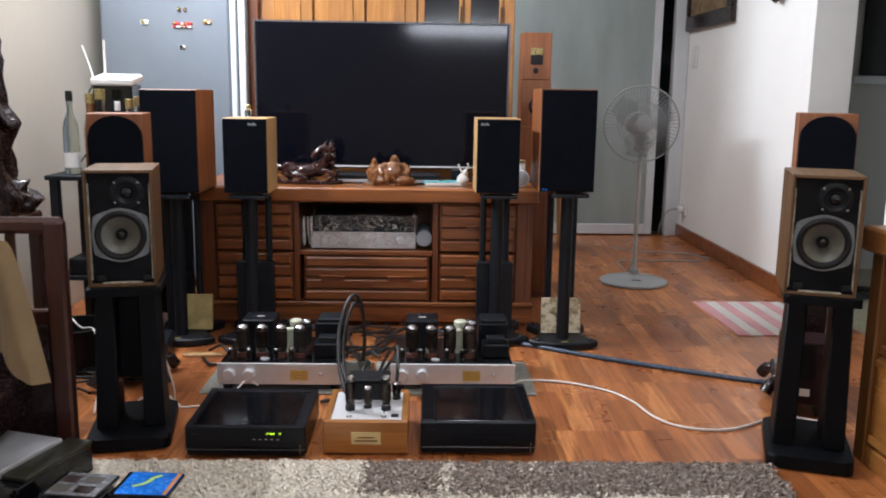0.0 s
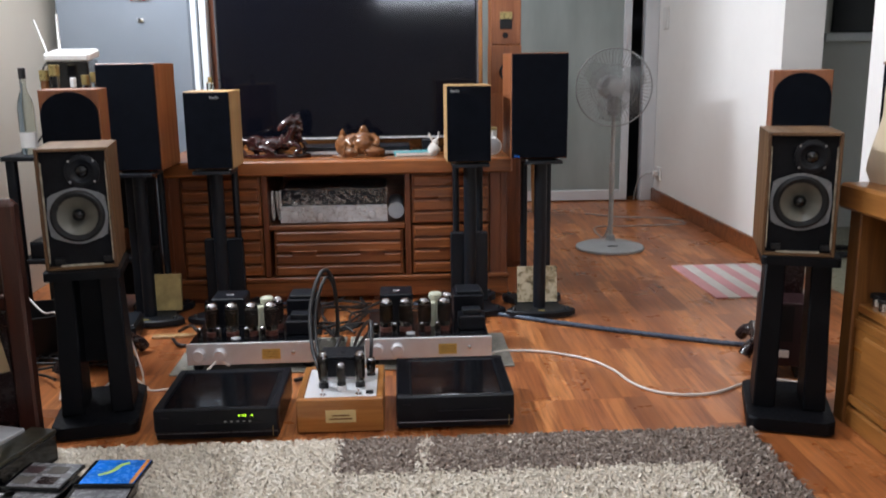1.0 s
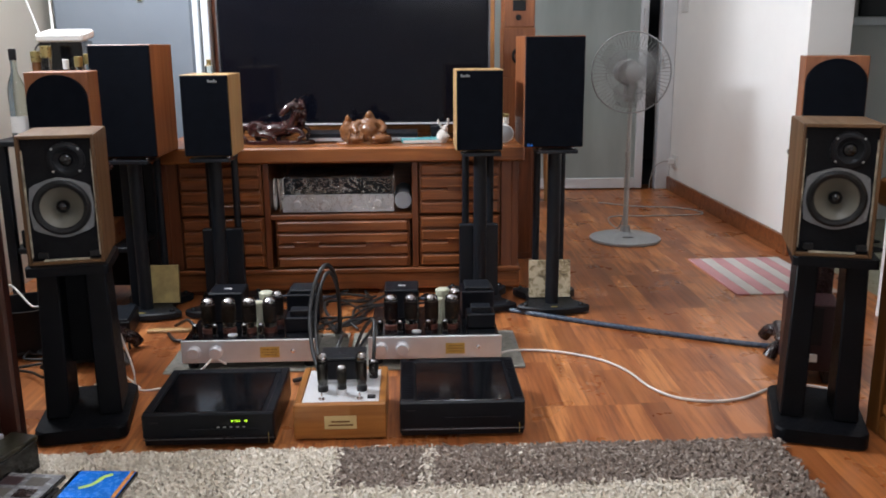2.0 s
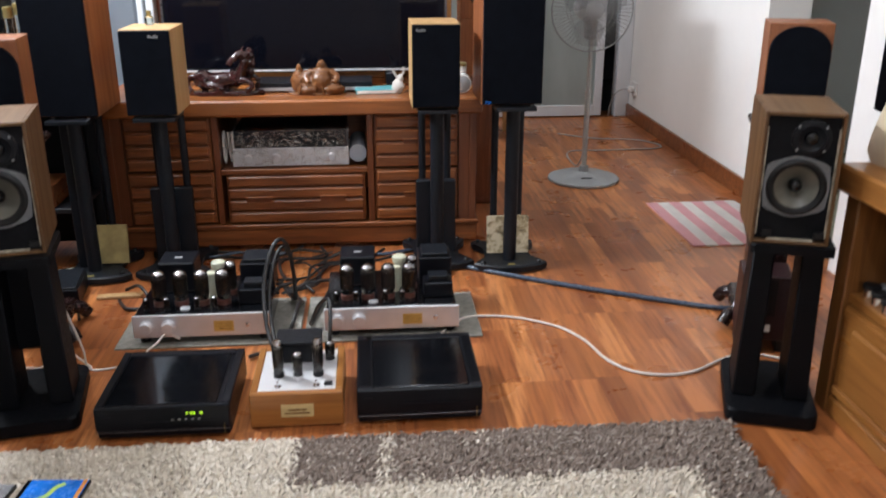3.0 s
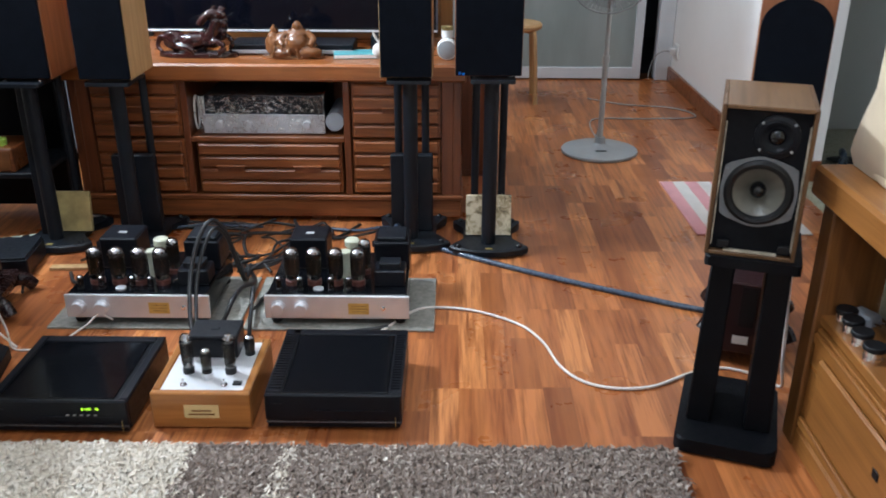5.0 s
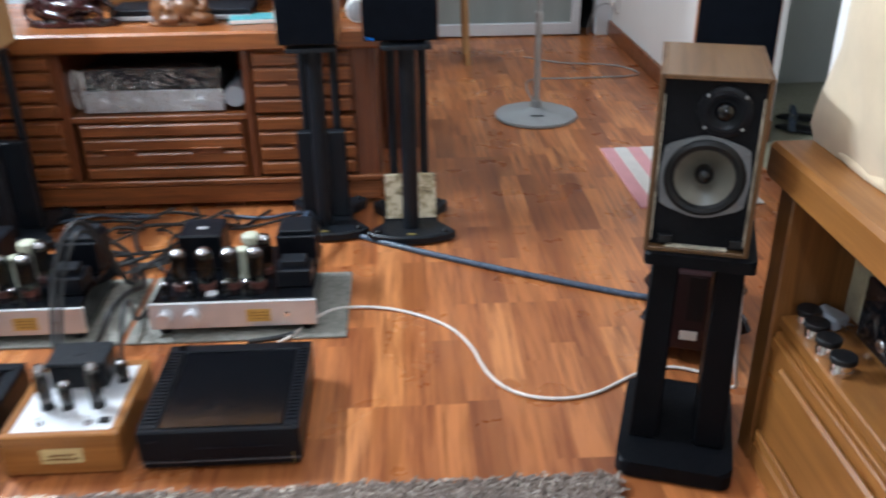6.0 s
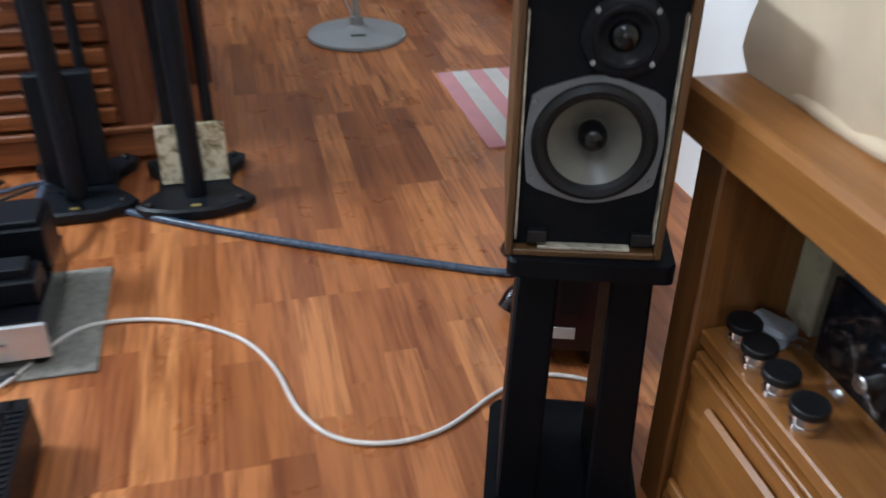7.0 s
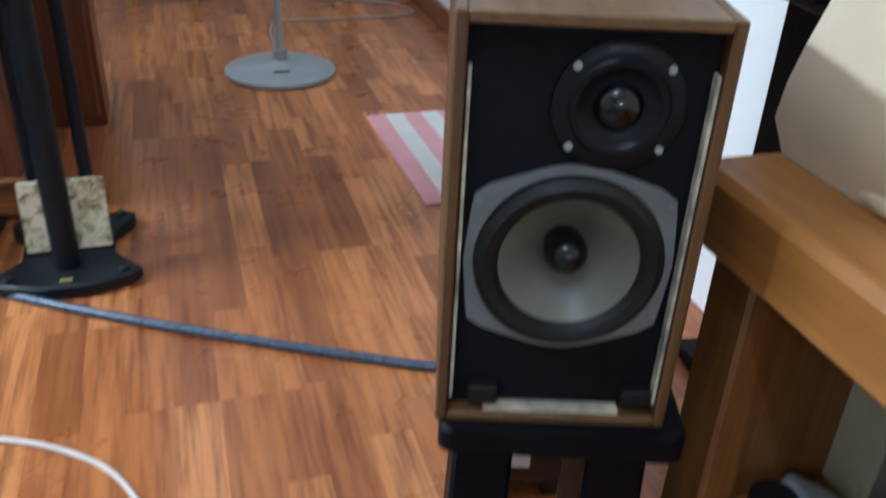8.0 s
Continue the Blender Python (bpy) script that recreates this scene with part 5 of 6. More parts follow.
part("tub", lathe([(0.1, 0), (0.12, 0.01), (0.13, 0.16), (0.135, 0.17), (0.125, 0.17), (0.115, 0.015)], 24), "rubber", bx)
bx = thing("equipment_box", "dark audio box lying on the floor by the wall", "box", pose(-1.02, 3.4, 0, 0, 0, 8))
part("case", box(-0.13, 0.13, -0.1, 0.1, 0.004, 0.07, 0.004), "chassis", bx)
part("lid", box(-0.125, 0.125, -0.098, 0.095, 0.07, 0.078, 0.002), "black_blue", bx)

# ---- pedestal fan ----
HX, HZ = -0.02, 0.893
fan = thing("pedestal_fan", "grey pedestal fan with wire guard and smoky blades, at rest", "fan", pose(1.302, 4.84, 0))
part("base", lathe([(0.185, 0.0), (0.19, 0.006), (0.188, 0.016), (0.16, 0.026), (0.05, 0.036), (0.028, 0.05), (0.024, 0.08)], 48), "fangrey", fan, "round grey base")
part("base_slot", box(-0.035, 0.02, -0.1, -0.09, 0.0335, 0.036, 0), "rubber", fan)
part("pole", lathe([(0.014, 0.05), (0.014, 0.45), (0.017, 0.45), (0.017, 0.48), (0.0115, 0.48), (0.0115, 0.78)], 16), "fanpole", fan)
part("neck", box(-0.03, 0.02, -0.03, 0.05, 0.74, 0.84, 0.01), "fangrey", fan)
hd = part("motor", lathe([(0.03, -0.16), (0.06, -0.14), (0.068, -0.06), (0.06, -0.02), (0.02, -0.01)], 24, None, pose(HX, -0.06, HZ, 90)), "fangrey", fan, "grey motor housing")
fm = pose(HX, -0.06, HZ, 90)
for k in range(3):
    bl = bmesh.new()
    rows = []
    for j in range(9):
        rr = 0.03 + 0.15 * j / 8
        half = radians(18 + 26 * math.sin(math.pi * min(1, j / 7)) * 0.9)
        rows.append([bl.verts.new((rr * math.cos(k * 2.094 + 0.4 + s * half), rr * math.sin(k * 2.094 + 0.4 + s * half), 0.012 + 0.018 * s)) for s in (-1, -0.5, 0, 0.5, 1)])
    for p, q in zip(rows, rows[1:]):
        for i in range(4):
            bl.faces.new((p[i], p[i + 1], q[i + 1], q[i]))
    bmesh.ops.solidify(bl, geom=bl.faces[:], thickness=0.002)
    bl.transform(fm)
    part("blade", bl, "blade", fan, "smoky clear blade")
part("hub", lathe([(0.032, 0.0), (0.034, 0.02), (0.03, 0.035), (0.0, 0.04)], 24, None, fm), "fangrey", fan)
part("guard_badge", lathe([(0.045, 0.062), (0.045, 0.066), (0.03, 0.07), (0, 0.071)], 28, None, fm), "fangrey", fan, "round grey centre cap")
gd = bmesh.new()
for zz, rr in ((0.012, 0.205), (0.018, 0.205)):
    tube([fm @ Vector((rr * math.cos(2 * math.pi * i / 40), rr * math.sin(2 * math.pi * i / 40), zz)) for i in range(41)], 0.0035, 6, 0, gd)
for zz, rr in ((0.055, 0.12), (-0.03, 0.12)):
    tube([fm @ Vector((rr * math.cos(2 * math.pi * i / 32), rr * math.sin(2 * math.pi * i / 32), zz)) for i in range(33)], 0.0018, 5, 0, gd)
part("guard_ring", gd, "fangrey", fan)
for side in (1, -1):
    gw = bmesh.new()
    for i in range(60):
        a = 2 * math.pi * i / 60
        pr = [(0.04, 0.064 if side > 0 else -0.035), (0.12, 0.058 if side > 0 else -0.033), (0.185, 0.04 if side > 0 else -0.015), (0.204, 0.016)]
        tube([fm @ Vector((r * math.cos(a + 0.12 * r), r * math.sin(a + 0.12 * r), z)) for r, z in pr], 0.0011, 4, 0, gw)
    part("guard_front" if side > 0 else "guard_rear", gw, "fangrey", fan, "thin wire guard", False)
cord("thin grey fan cable lying across the floor", [(1.31, 4.86, 0.2), (1.31, 4.93, 0.1), (1.32, 5.1, 0.01), (1.36, 5.45, 0.005), (1.62, 5.47, 0.005), (1.93, 5.5, 0.005), (1.95, 5.62, 0.005), (1.84, 5.74, 0.005), (1.6, 5.8, 0.005), (1.4, 5.95, 0.005)], 0.004, "fangrey")
cord("grey cable hanging from the wall plug", [(1.98, 6.37, 0.22), (1.94, 6.39, 0.215), (1.9, 6.43, 0.17), (1.88, 6.46, 0.08), (1.88, 6.48, 0.01)], 0.004, "fangrey")

# ---- door mat ----
mat = thing("door_mat", "pink and white striped cotton door mat on the floor", "mat", pose(1.515, 3.75, 0, 0, 0, 1))
for i in range(8):
    part("stripe", box(0.056 * i, 0.056 * (i + 1), 0, 0.62, 0, 0.007, 0.0015), "pink" if i % 2 == 0 else "pale", mat, "pink stripe" if i % 2 == 0 else "white stripe")

# ---- sideboard along the right wall ----
sb = thing("sideboard", "honey coloured wooden sideboard with open shelf and drawers", "cabinet", pose(1.4, 2.47, 0))
L, D = 1.7, 0.53
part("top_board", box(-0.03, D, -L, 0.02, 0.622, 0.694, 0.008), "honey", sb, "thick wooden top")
# end panels and divider carry their shade in the darker wood colour
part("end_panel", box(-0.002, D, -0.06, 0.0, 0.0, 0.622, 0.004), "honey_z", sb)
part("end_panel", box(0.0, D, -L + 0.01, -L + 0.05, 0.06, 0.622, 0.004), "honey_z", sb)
part("back_panel", box(D - 0.015, D, -L + 0.05, -0.06, 0.06, 0.622, 0), "honey", sb)
part("shelf_board", box(0.012, D - 0.015, -L + 0.05, -0.06, 0.335, 0.36, 0.003), "honey", sb)
part("plinth", box(0.0, D, -L, -0.062, 0.0, 0.06, 0.006), "honey", sb)
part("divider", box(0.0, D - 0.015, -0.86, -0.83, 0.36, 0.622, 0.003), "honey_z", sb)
for k, (y0, y1) in enumerate(((-0.83, -0.07), (-1.63, -0.85))):
    dw = part("drawer", box(0.005, 0.42, y0, y1, 0.068, 0.33, 0.002), "honey", sb)
    part("drawer_panel", box(-0.009, 0.0048, y0 + 0.06, y1 - 0.06, 0.115, 0.285, 0.006), "honey", dw)
    for i in range(2):
        z0 = 0.075 + i * 0.225
        part("rail", box(-0.006, 0.0048, y0 + 0.01, y1 - 0.01, z0, z0 + 0.025, 0.003), "honey", dw)
    part("pull", box(-0.012, -0.0092, (y0 + y1) / 2 - 0.012, (y0 + y1) / 2 + 0.012, 0.205, 0.225, 0.001), "rubber", dw, "dark metal pull")
wa = thing("wrapped_player", "black audio unit wrapped in clear plastic film on the shelf", "audio unit", pose(1.52, 2.33, 0.361))
part("case", box(0.0, 0.36, -0.52, -0.02, 0.006, 0.14, 0.004), "chassis", wa)
part("front_panel", box(-0.008, 0.0, -0.52, -0.02, 0.01, 0.135, 0.002), "gloss", wa)
for kz, ky in ((0.05, -0.12), (0.05, -0.22), (0.09, -0.35)):
    part("knob", lathe([(0.012, 0), (0.012, 0.014), (0.01, 0.016)], 16, None, pose(-0.008, ky, kz, 0, -90)), "chrome", wa)
fl = crumpled(0.0, 0.53, -0.02, 0.32, 0.004, 0.15, 60, 18, 0.012, 9)
fl.transform(pose(-0.0, 0.0, 0.0, 0, 0, -90))
part("plastic_film", fl, "wrap_dark", wa, "crinkled clear plastic film")
up = thing("upper_unit", "dark audio unit stacked under the sideboard top", "audio unit", pose(1.5, 2.2, 0.512))
part("case", box(0.02, 0.36, -0.42, 0.02, 0.0, 0.09, 0.004), "black_blue", up)
for i, (x, y) in enumerate(((1.448, 2.37), (1.442, 2.322), (1.439, 2.268), (1.438, 2.208))):
    j = thing("screw_jar", "silver screw jar with black lid standing on the shelf", "jar", pose(x, y, 0.3605), "black-lidded jars")
    part("body", lathe([(0.018, 0), (0.02, 0.002), (0.02, 0.01), (0.0185, 0.011), (0.0185, 0.014), (0.02, 0.015), (0.02, 0.024)], 24), "chrome", j)
    part("lid", lathe([(0.022, 0.024), (0.0235, 0.026), (0.0235, 0.034), (0.022, 0.036), (0, 0.036)], 24), "rubber", j, "matt black lid")
g = thing("white_carton", "small off-white carton standing on the shelf", "box", pose(1.56, 2.385, 0.361))
part("carton", box(-0.02, 0.05, -0.03, 0.03, 0, 0.13, 0.003), "ceramic", g)
part("lid_flap", box(-0.022, 0.052, -0.032, 0.032, 0.13, 0.134, 0.001), "ceramic", g)
g = thing("plug_adapter", "small pale grey plug adapter lying on the shelf", "adapter", pose(1.49, 2.37, 0.3605, 0, 0, 30))
part("case", box(-0.022, 0.022, -0.03, 0.03, 0, 0.028, 0.006), "greypaper", g)
for dx in (-0.009, 0.009):
    part("prong", tube([(dx, -0.03, 0.014), (dx, -0.048, 0.014)], 0.0025, 8, 0), "chrome", g)


def draped(w, d, h, seed, bulge=0.03):
    """A cloth cover that falls over a box and gathers at its hem."""
    b = bmesh.new()
    n, rows = 96, []
    for j in range(26):
        f = j / 25
        row = []
        for i in range(n):
            a = 2 * math.pi * i / n
            ca, sa = math.cos(a), math.sin(a)
            k = 1 / max((abs(ca) ** 9 + abs(sa) ** 9) ** (1 / 9), 1e-3)
            if f < 0.3:
                g, z = (f / 0.3), h
                z = h - 0.012 * g ** 6
                out = g * 0.97
            else:
                g = (f - 0.3) / 0.7
                z = h * (1 - g) - 0.012 * (1 - g)
                out = 0.97 + 0.05 * g + bulge * math.sin(math.pi * g)
            wave = noise.noise(Vector((ca * 3.2 + seed, sa * 3.2, z * 4.5))) * 0.085 + noise.noise(Vector((ca * 13, sa * 13 + seed, z * 3))) * 0.06 * max(0.3, f) ** 2 + noise.noise(Vector((ca * 34, sa * 34 + seed, z * 5))) * 0.045 * max(0.0, f - 0.55) ** 1.5 * 3
            if f > 0.93:
                out -= 0.05 * (f - 0.93) / 0.07 + 0.02 * math.sin(i * 1.7)
            out += wave * min(1, f * 3)
            row.append(b.verts.new((w / 2 * k * ca * out, d / 2 * k * sa * out, max(0.001, z + wave * 0.3 * (f < 0.5)))))
        rows.append(row)
    for p, q in zip(rows, rows[1:]):
        for i in range(n):
            if p is rows[0]:
                continue
            b.faces.new((p[i], q[i], q[(i + 1) % n], p[(i + 1) % n]))
    b.faces.new(rows[1])
    for v in rows[0]:
        b.verts.remove(v)
    bmesh.ops.recalc_face_normals(b, faces=b.faces[:])
    return b


cv = thing("cloth_cover", "tan cloth cover gathered over a box on the sideboard", "cloth cover", pose(1.685, 2.06, 0.694))
part("cover", draped(0.49, 0.86, 0.56, 4), "tan", cv)
hem = []
for i in range(73):
    a = 2 * math.pi * i / 72
    ca, sa = math.cos(a), math.sin(a)
    k = 0.945 / (abs(ca) ** 9 + abs(sa) ** 9) ** (1 / 9)
    hem.append((0.245 * k * ca, 0.43 * k * sa, 0.011 + 0.003 * math.sin(9 * a)))
part("hem", tube(hem, 0.0105, 10, 2), "tan", cv, "gathered elastic hem")
bs = thing("black_monitor", "black speaker with wooden top on a black pillar stand", "loudspeaker", pose(1.745, 2.86, 0.0, 0, 0, -6))
part("cabinet", box(0.02, 0.185, 0.0, 0.2, 0.715, 1.01, 0.004), "grille", bs)
part("top_board", box(0.018, 0.187, -0.002, 0.202, 1.01, 1.018, 0.001), "cherry", bs)
part("top_plate", box(0.06, 0.18, -0.01, 0.19, 0.69, 0.714, 0.003), "rubber", bs)
part("pillar", box(0.085, 0.175, 0.03, 0.16, 0.03, 0.69, 0.004), "black", bs)
part("base_plate", box(0.05, 0.2, -0.01, 0.21, 0.0, 0.03, 0.004), "black", bs)

# ---- left side ----
def armchair():
    c = thing("wooden_armchair", "dark red wooden chair with tan cloth hung over it", "chair", pose(-1.16, 2.42, 0, 0, 0, 3))
    for x in (-0.262, 0.262):
        part("back_post", box(x - 0.026, x + 0.026, -0.035, 0.012, 0, 0.69, 0.007), "redwood", c)
    part("top_rail", box(-0.288, 0.288, -0.032, 0.008, 0.655, 0.7, 0.012), "redwood", c)
    part("lower_rail", box(-0.236, 0.236, -0.022, 0.006, 0.4, 0.44, 0.005), "redwood", c)
    for x in (-0.14, -0.05, 0.05, 0.14):
        part("slat", box(x - 0.012, x + 0.012, -0.014, 0.004, 0.44, 0.655, 0.003), "redwood", c)
    part("back_panel", box(-0.236, 0.236, -0.024, 0.004, 0.05, 0.4, 0.004), "carved", c, "dark carved panel below the back")
    part("seat", box(-0.27, 0.18, -0.3, -0.036, 0.232, 0.268, 0.01), "carved", c)
    part("side_rail", box(0.145, 0.17, -0.28, -0.036, 0.15, 0.232, 0.004), "carved", c)
    for x in (-0.23, 0.0):
        part("front_leg", box(x - 0.022, x + 0.022, -0.29, -0.246, 0, 0.232, 0.006), "redwood", c)
    return c


armchair()


def hanging_cloth(m):
    b = bmesh.new()
    nx, nz = 44, 34
    rows = []
    for j in range(nz + 1):
        f = j / nz
        row = []
        for i in range(nx + 1):
            u = i / nx
            right = -0.01 + 0.1 * f ** 0.7
            x = -0.34 + u * (0.34 + right)
            tip = max(0.0, (u - 0.78) / 0.22)
            y = -0.03 - 0.035 * f - 0.028 * math.sin(u * 15 + 1.5 * f) * (0.25 + f) - 0.03 * f * math.exp(-((u - 0.86 - 0.08 * f) / 0.06) ** 2) - 0.008 * math.sin(u * 31 + 3 * f) * f
            z = 0.658 - f * (0.33 + 0.075 * tip ** 0.8 + 0.012 * math.sin(u * 17)) - 0.012 * u ** 6 * (1 - f)
            row.append(b.verts.new((x, y, z)))
        rows.append(row)
    for p, q in zip(rows, rows[1:]):
        for i in range(nx):
            b.faces.new((p[i], p[i + 1], q[i + 1], q[i]))
    bmesh.ops.solidify(b, geom=b.faces[:], thickness=0.003)
    t = thing("tan_cloth", "tan cloth hanging in folds over the chair", "cloth", m)
    part("cloth", b, "khaki", t)


hanging_cloth(pose(-0.977, 2.37, 0.0))

tb = thing("corner_table", "dark wooden side table against the cream wall", "table", pose(-1.42, 3.0, 0))
part("top_board", box(-0.17, 0.15, -0.18, 0.2, 0.58, 0.61, 0.006), "redwood", tb)
for dx, dy in ((-0.15, -0.16), (0.13, -0.16), (0.13, 0.18), (-0.15, 0.18)):
    part("leg", box(dx - 0.02, dx + 0.02, dy - 0.02, dy + 0.02, 0, 0.58, 0.004), "redwood", tb)
# carved root statue
b = blob(bmesh.new(), (0.02, 0, 0.05), (0.16, 0.1, 0.06), 3, 0.5)
blob(b, (-0.02, 0, 0.2), (0.12, 0.08, 0.16), 3, 0.5)
blob(b, (0.0, 0, 0.42), (0.075, 0.07, 0.16), 3, 0.5)
blob(b, (-0.005, 0, 0.58), (0.05, 0.06, 0.07), 3, 0.4)
blob(b, (0.0, -0.02, 0.47), (0.045, 0.05, 0.08), 2, 0.4)
tube([(0.0, -0.02, 0.36), (0.06, -0.03, 0.29), (0.12, -0.03, 0.25), (0.14, -0.02, 0.262)], 0.028, 10, 6, b, 1.0, 0.015)
tube([(0.02, -0.05, 0.22), (0.07, -0.06, 0.13), (0.13, -0.06, 0.07), (0.16, -0.05, 0.05)], 0.03, 10, 6, b, 1.0, 0.018)
tube([(-0.05, -0.08, 0.3), (0.0, -0.09, 0.18), (0.02, -0.1, 0.04)], 0.025, 10, 6, b)
for k in range(9):
    x0, z0 = -0.06 + 0.02 * k, 0.34 - 0.012 * k
    tube([(x0 - 0.03, -0.07, z0 + 0.12), (x0 - 0.005, -0.085 - 0.005 * (k % 3), z0), (x0 + 0.012 * (k % 2), -0.09, z0 - 0.14), (x0 + 0.03, -0.085, z0 - 0.28)], 0.014, 8, 5, b, 1.0, 0.009)
carve(tagged(part("carved_statue", b, "carved", None, "dark polished carved wooden statue on the side table", True, pose(-1.335, 2.98, 0.61) @ Matrix.Diagonal((0.78, 1, 1.25, 1))), "", "statue"), 0.007, 2)

# small table with bottles and router by the wall
st = thing("black_rack", "tall narrow black rack against the wall", "rack", pose(-1.22, 3.78, 0))
part("top_board", box(-0.22, 0.3, -0.16, 0.2, 0.672, 0.692, 0.003), "black_blue", st)
part("lower_board", box(-0.2, 0.28, -0.14, 0.18, 0.25, 0.27, 0.003), "black_blue", st)
part("back_panel", box(-0.2, 0.28, 0.182, 0.192, 0.03, 0.67, 0.001), "black", st)
for dx, dy in ((-0.19, -0.13), (0.27, -0.13), (0.27, 0.16), (-0.19, 0.16)):
    part("post", box(dx - 0.018, dx + 0.018, dy - 0.018, dy + 0.018, 0, 0.672, 0.003), "black_blue", st)


def bottle(x, y, z, r, h, neck, glass, cap, label, lab=None):
    o = thing("bottle", label, "bottle", pose(x, y, z), "bottles by the wall")
    part("glass", lathe([(r * 0.9, 0.0), (r, 0.006), (r, h * 0.55), (r * 0.85, h * 0.63), (neck, h * 0.75), (neck, h * 0.9)], 24), glass, o)
    part("cap", lathe([(neck * 1.15, h * 0.88), (neck * 1.15, h), (neck, h * 1.005)], 16), cap, o)
    if lab:
        part("paper_label", lathe([(r * 1.01, h * 0.08), (r * 1.01, h * 0.26)], 24), lab, o, "pale paper label")


bottle(-1.36, 3.72, 0.692, 0.032, 0.34, 0.012, "bottleglass", "rubber", "tall clear bottle with a dark cap", "white")
bottle(-1.225, 3.7, 0.692, 0.045, 0.35, 0.018, "bottleglass", "gold", "round bottle with a gold cap")
bottle(-1.155, 3.7, 0.692, 0.022, 0.3, 0.01, "bottleglass", "white", "thin bottle with a pale cap")
bottle(-1.11, 3.71, 0.692, 0.018, 0.31, 0.014, "bottleglass", "gold", "small glass bottle with a yellow cap")
bottle(-1.085, 3.74, 0.692, 0.018, 0.32, 0.014, "bottleglass", "gold", "small glass bottle with a yellow cap")
bottle(-1.29, 3.76, 0.692, 0.028, 0.33, 0.016, "boxwood", "gold", "amber bottle with a yellow cap")
bb = thing("black_carton", "tall black carton standing on the rack", "box", pose(-1.2, 3.86, 0.692))
part("carton", box(-0.09, 0.075, -0.06, 0.06, 0, 0.37, 0.003), "gloss", bb)
rt = thing("wifi_router", "white router with raised antennas on the carton", "router", pose(-1.2, 3.86, 1.062, 8))
part("case", box(-0.095, 0.085, -0.075, 0.07, 0.004, 0.038, 0.008), "white", rt)
part("antenna", tube([(-0.075, 0.06, 0.02), (-0.072, 0.065, 0.12), (-0.068, 0.065, 0.18)], 0.0055, 8, 3), "white", rt)
part("antenna", tube([(-0.1, 0.0, 0.01), (-0.125, 0.02, 0.08), (-0.15, 0.03, 0.16)], 0.0045, 8, 4), "white", rt)
cord("black cable hanging from the router", [(-1.29, 3.87, 1.075), (-1.325, 3.85, 1.03), (-1.32, 3.84, 0.97), (-1.33, 3.83, 0.8), (-1.4, 3.85, 0.7)], 0.0035, "blackcable")

# what lies on the rack's lower board
for nm, lab, cat, x, y, w, d, h, mt in (
    ("storage_box", "reddish brown wooden box on the lower rack board", "box", -1.12, 3.74, 0.09, 0.09, 0.09, "cabinet"),
    ("cassette_deck", "dark audio deck on the lower rack board", "audio unit", -1.28, 3.76, 0.1, 0.1, 0.07, "chassis"),
):
    o = thing(nm, lab, cat, pose(x, y, 0.27))
    part("case", box(-w, w, -d, d, 0, h, 0.004), mt, o)
    part("front_plate", box(-w + 0.01, w - 0.01, -d - 0.003, -d, 0.01, h - 0.01, 0.001), "black_blue" if mt == "chassis" else "boxwood", o)
o = thing("yellow_tape_roll", "small yellow-green tape roll on the wooden box", "tape roll", pose(-1.1, 3.7, 0.361))
part("roll", lathe([(0.03, 0.0), (0.03, 0.022), (0.018, 0.022), (0.018, 0.0)], 24), "yellowprint", o)
o = thing("power_strip", "pale power strip on the floor by the rack", "power strip", pose(-1.02, 3.62, 0, 0, 0, 20))
part("strip_case", box(-0.11, 0.11, -0.022, 0.022, 0, 0.03, 0.005), "ceramic", o)
for k in range(3):
    part("outlet", lathe([(0.014, 0.03), (0.014, 0.0315)], 16, None, pose(-0.065 + 0.06 * k, 0, 0)), "rubber", o)

# disc cases on the rug
def disc_case(x, y, z, yaw, mat, label, w=0.142, d=0.125, h=0.01, tilt=0.0, art=None):
    c = thing("disc_case", label, "disc case", pose(x, y, z, 0, tilt, yaw), "disc cases")
    part("case", box(-w / 2, w / 2, -d / 2, d / 2, 0, h, 0.0015), "gloss", c)
    part("cover_sheet", box(-w / 2 + 0.012, w / 2 - 0.003, -d / 2 + 0.003, d / 2 - 0.003, h, h + 0.0012, 0), mat, c)
    if art == "blue":
        part("cover_art", tube([(-0.03, -0.02, h + 0.0014), (-0.005, 0.0, h + 0.0014), (0.005, 0.03, h + 0.0014), (0.02, 0.045, h + 0.0014)], 0.006, 6, 6, None, 0.1), "yellowprint", c)
        part("cover_edge", box(w / 2 - 0.014, w / 2 - 0.005, -d / 2 + 0.004, d / 2 - 0.004, h + 0.0012, h + 0.002, 0), "orangeprint", c)
    elif art == "photos":
        for i in range(4):
            px, py = -0.035 + 0.06 * (i % 2), -0.028 + 0.052 * (i // 2)
            part("cover_art", box(px - 0.022, px + 0.022, py - 0.018, py + 0.018, h + 0.0012, h + 0.002, 0), ("ink", "carved", "maroon", "ink")[i], c)
    return c


for k in range(5):
    disc_case(-0.59 + 0.006 * k, 2.02 - 0.006 * k, 0.03 + 0.0115 * k, -6 + 2 * k, "silverbox" if k % 2 else "discgrey", "flat disc case in a pile on the rug")
disc_case(-0.555, 2.055, 0.0885, -4, "blueprint", "disc case with bright blue cover on the pile", art="blue")
disc_case(-0.57, 1.9, 0.062, -2, "blueprint", "disc case with blue and white cover on the pile")
for k in range(4):
    disc_case(-0.74 + 0.004 * k, 2.05 - 0.004 * k, 0.03 + 0.0118 * k, -8, "discgrey", "flat disc case in a pile on the rug")
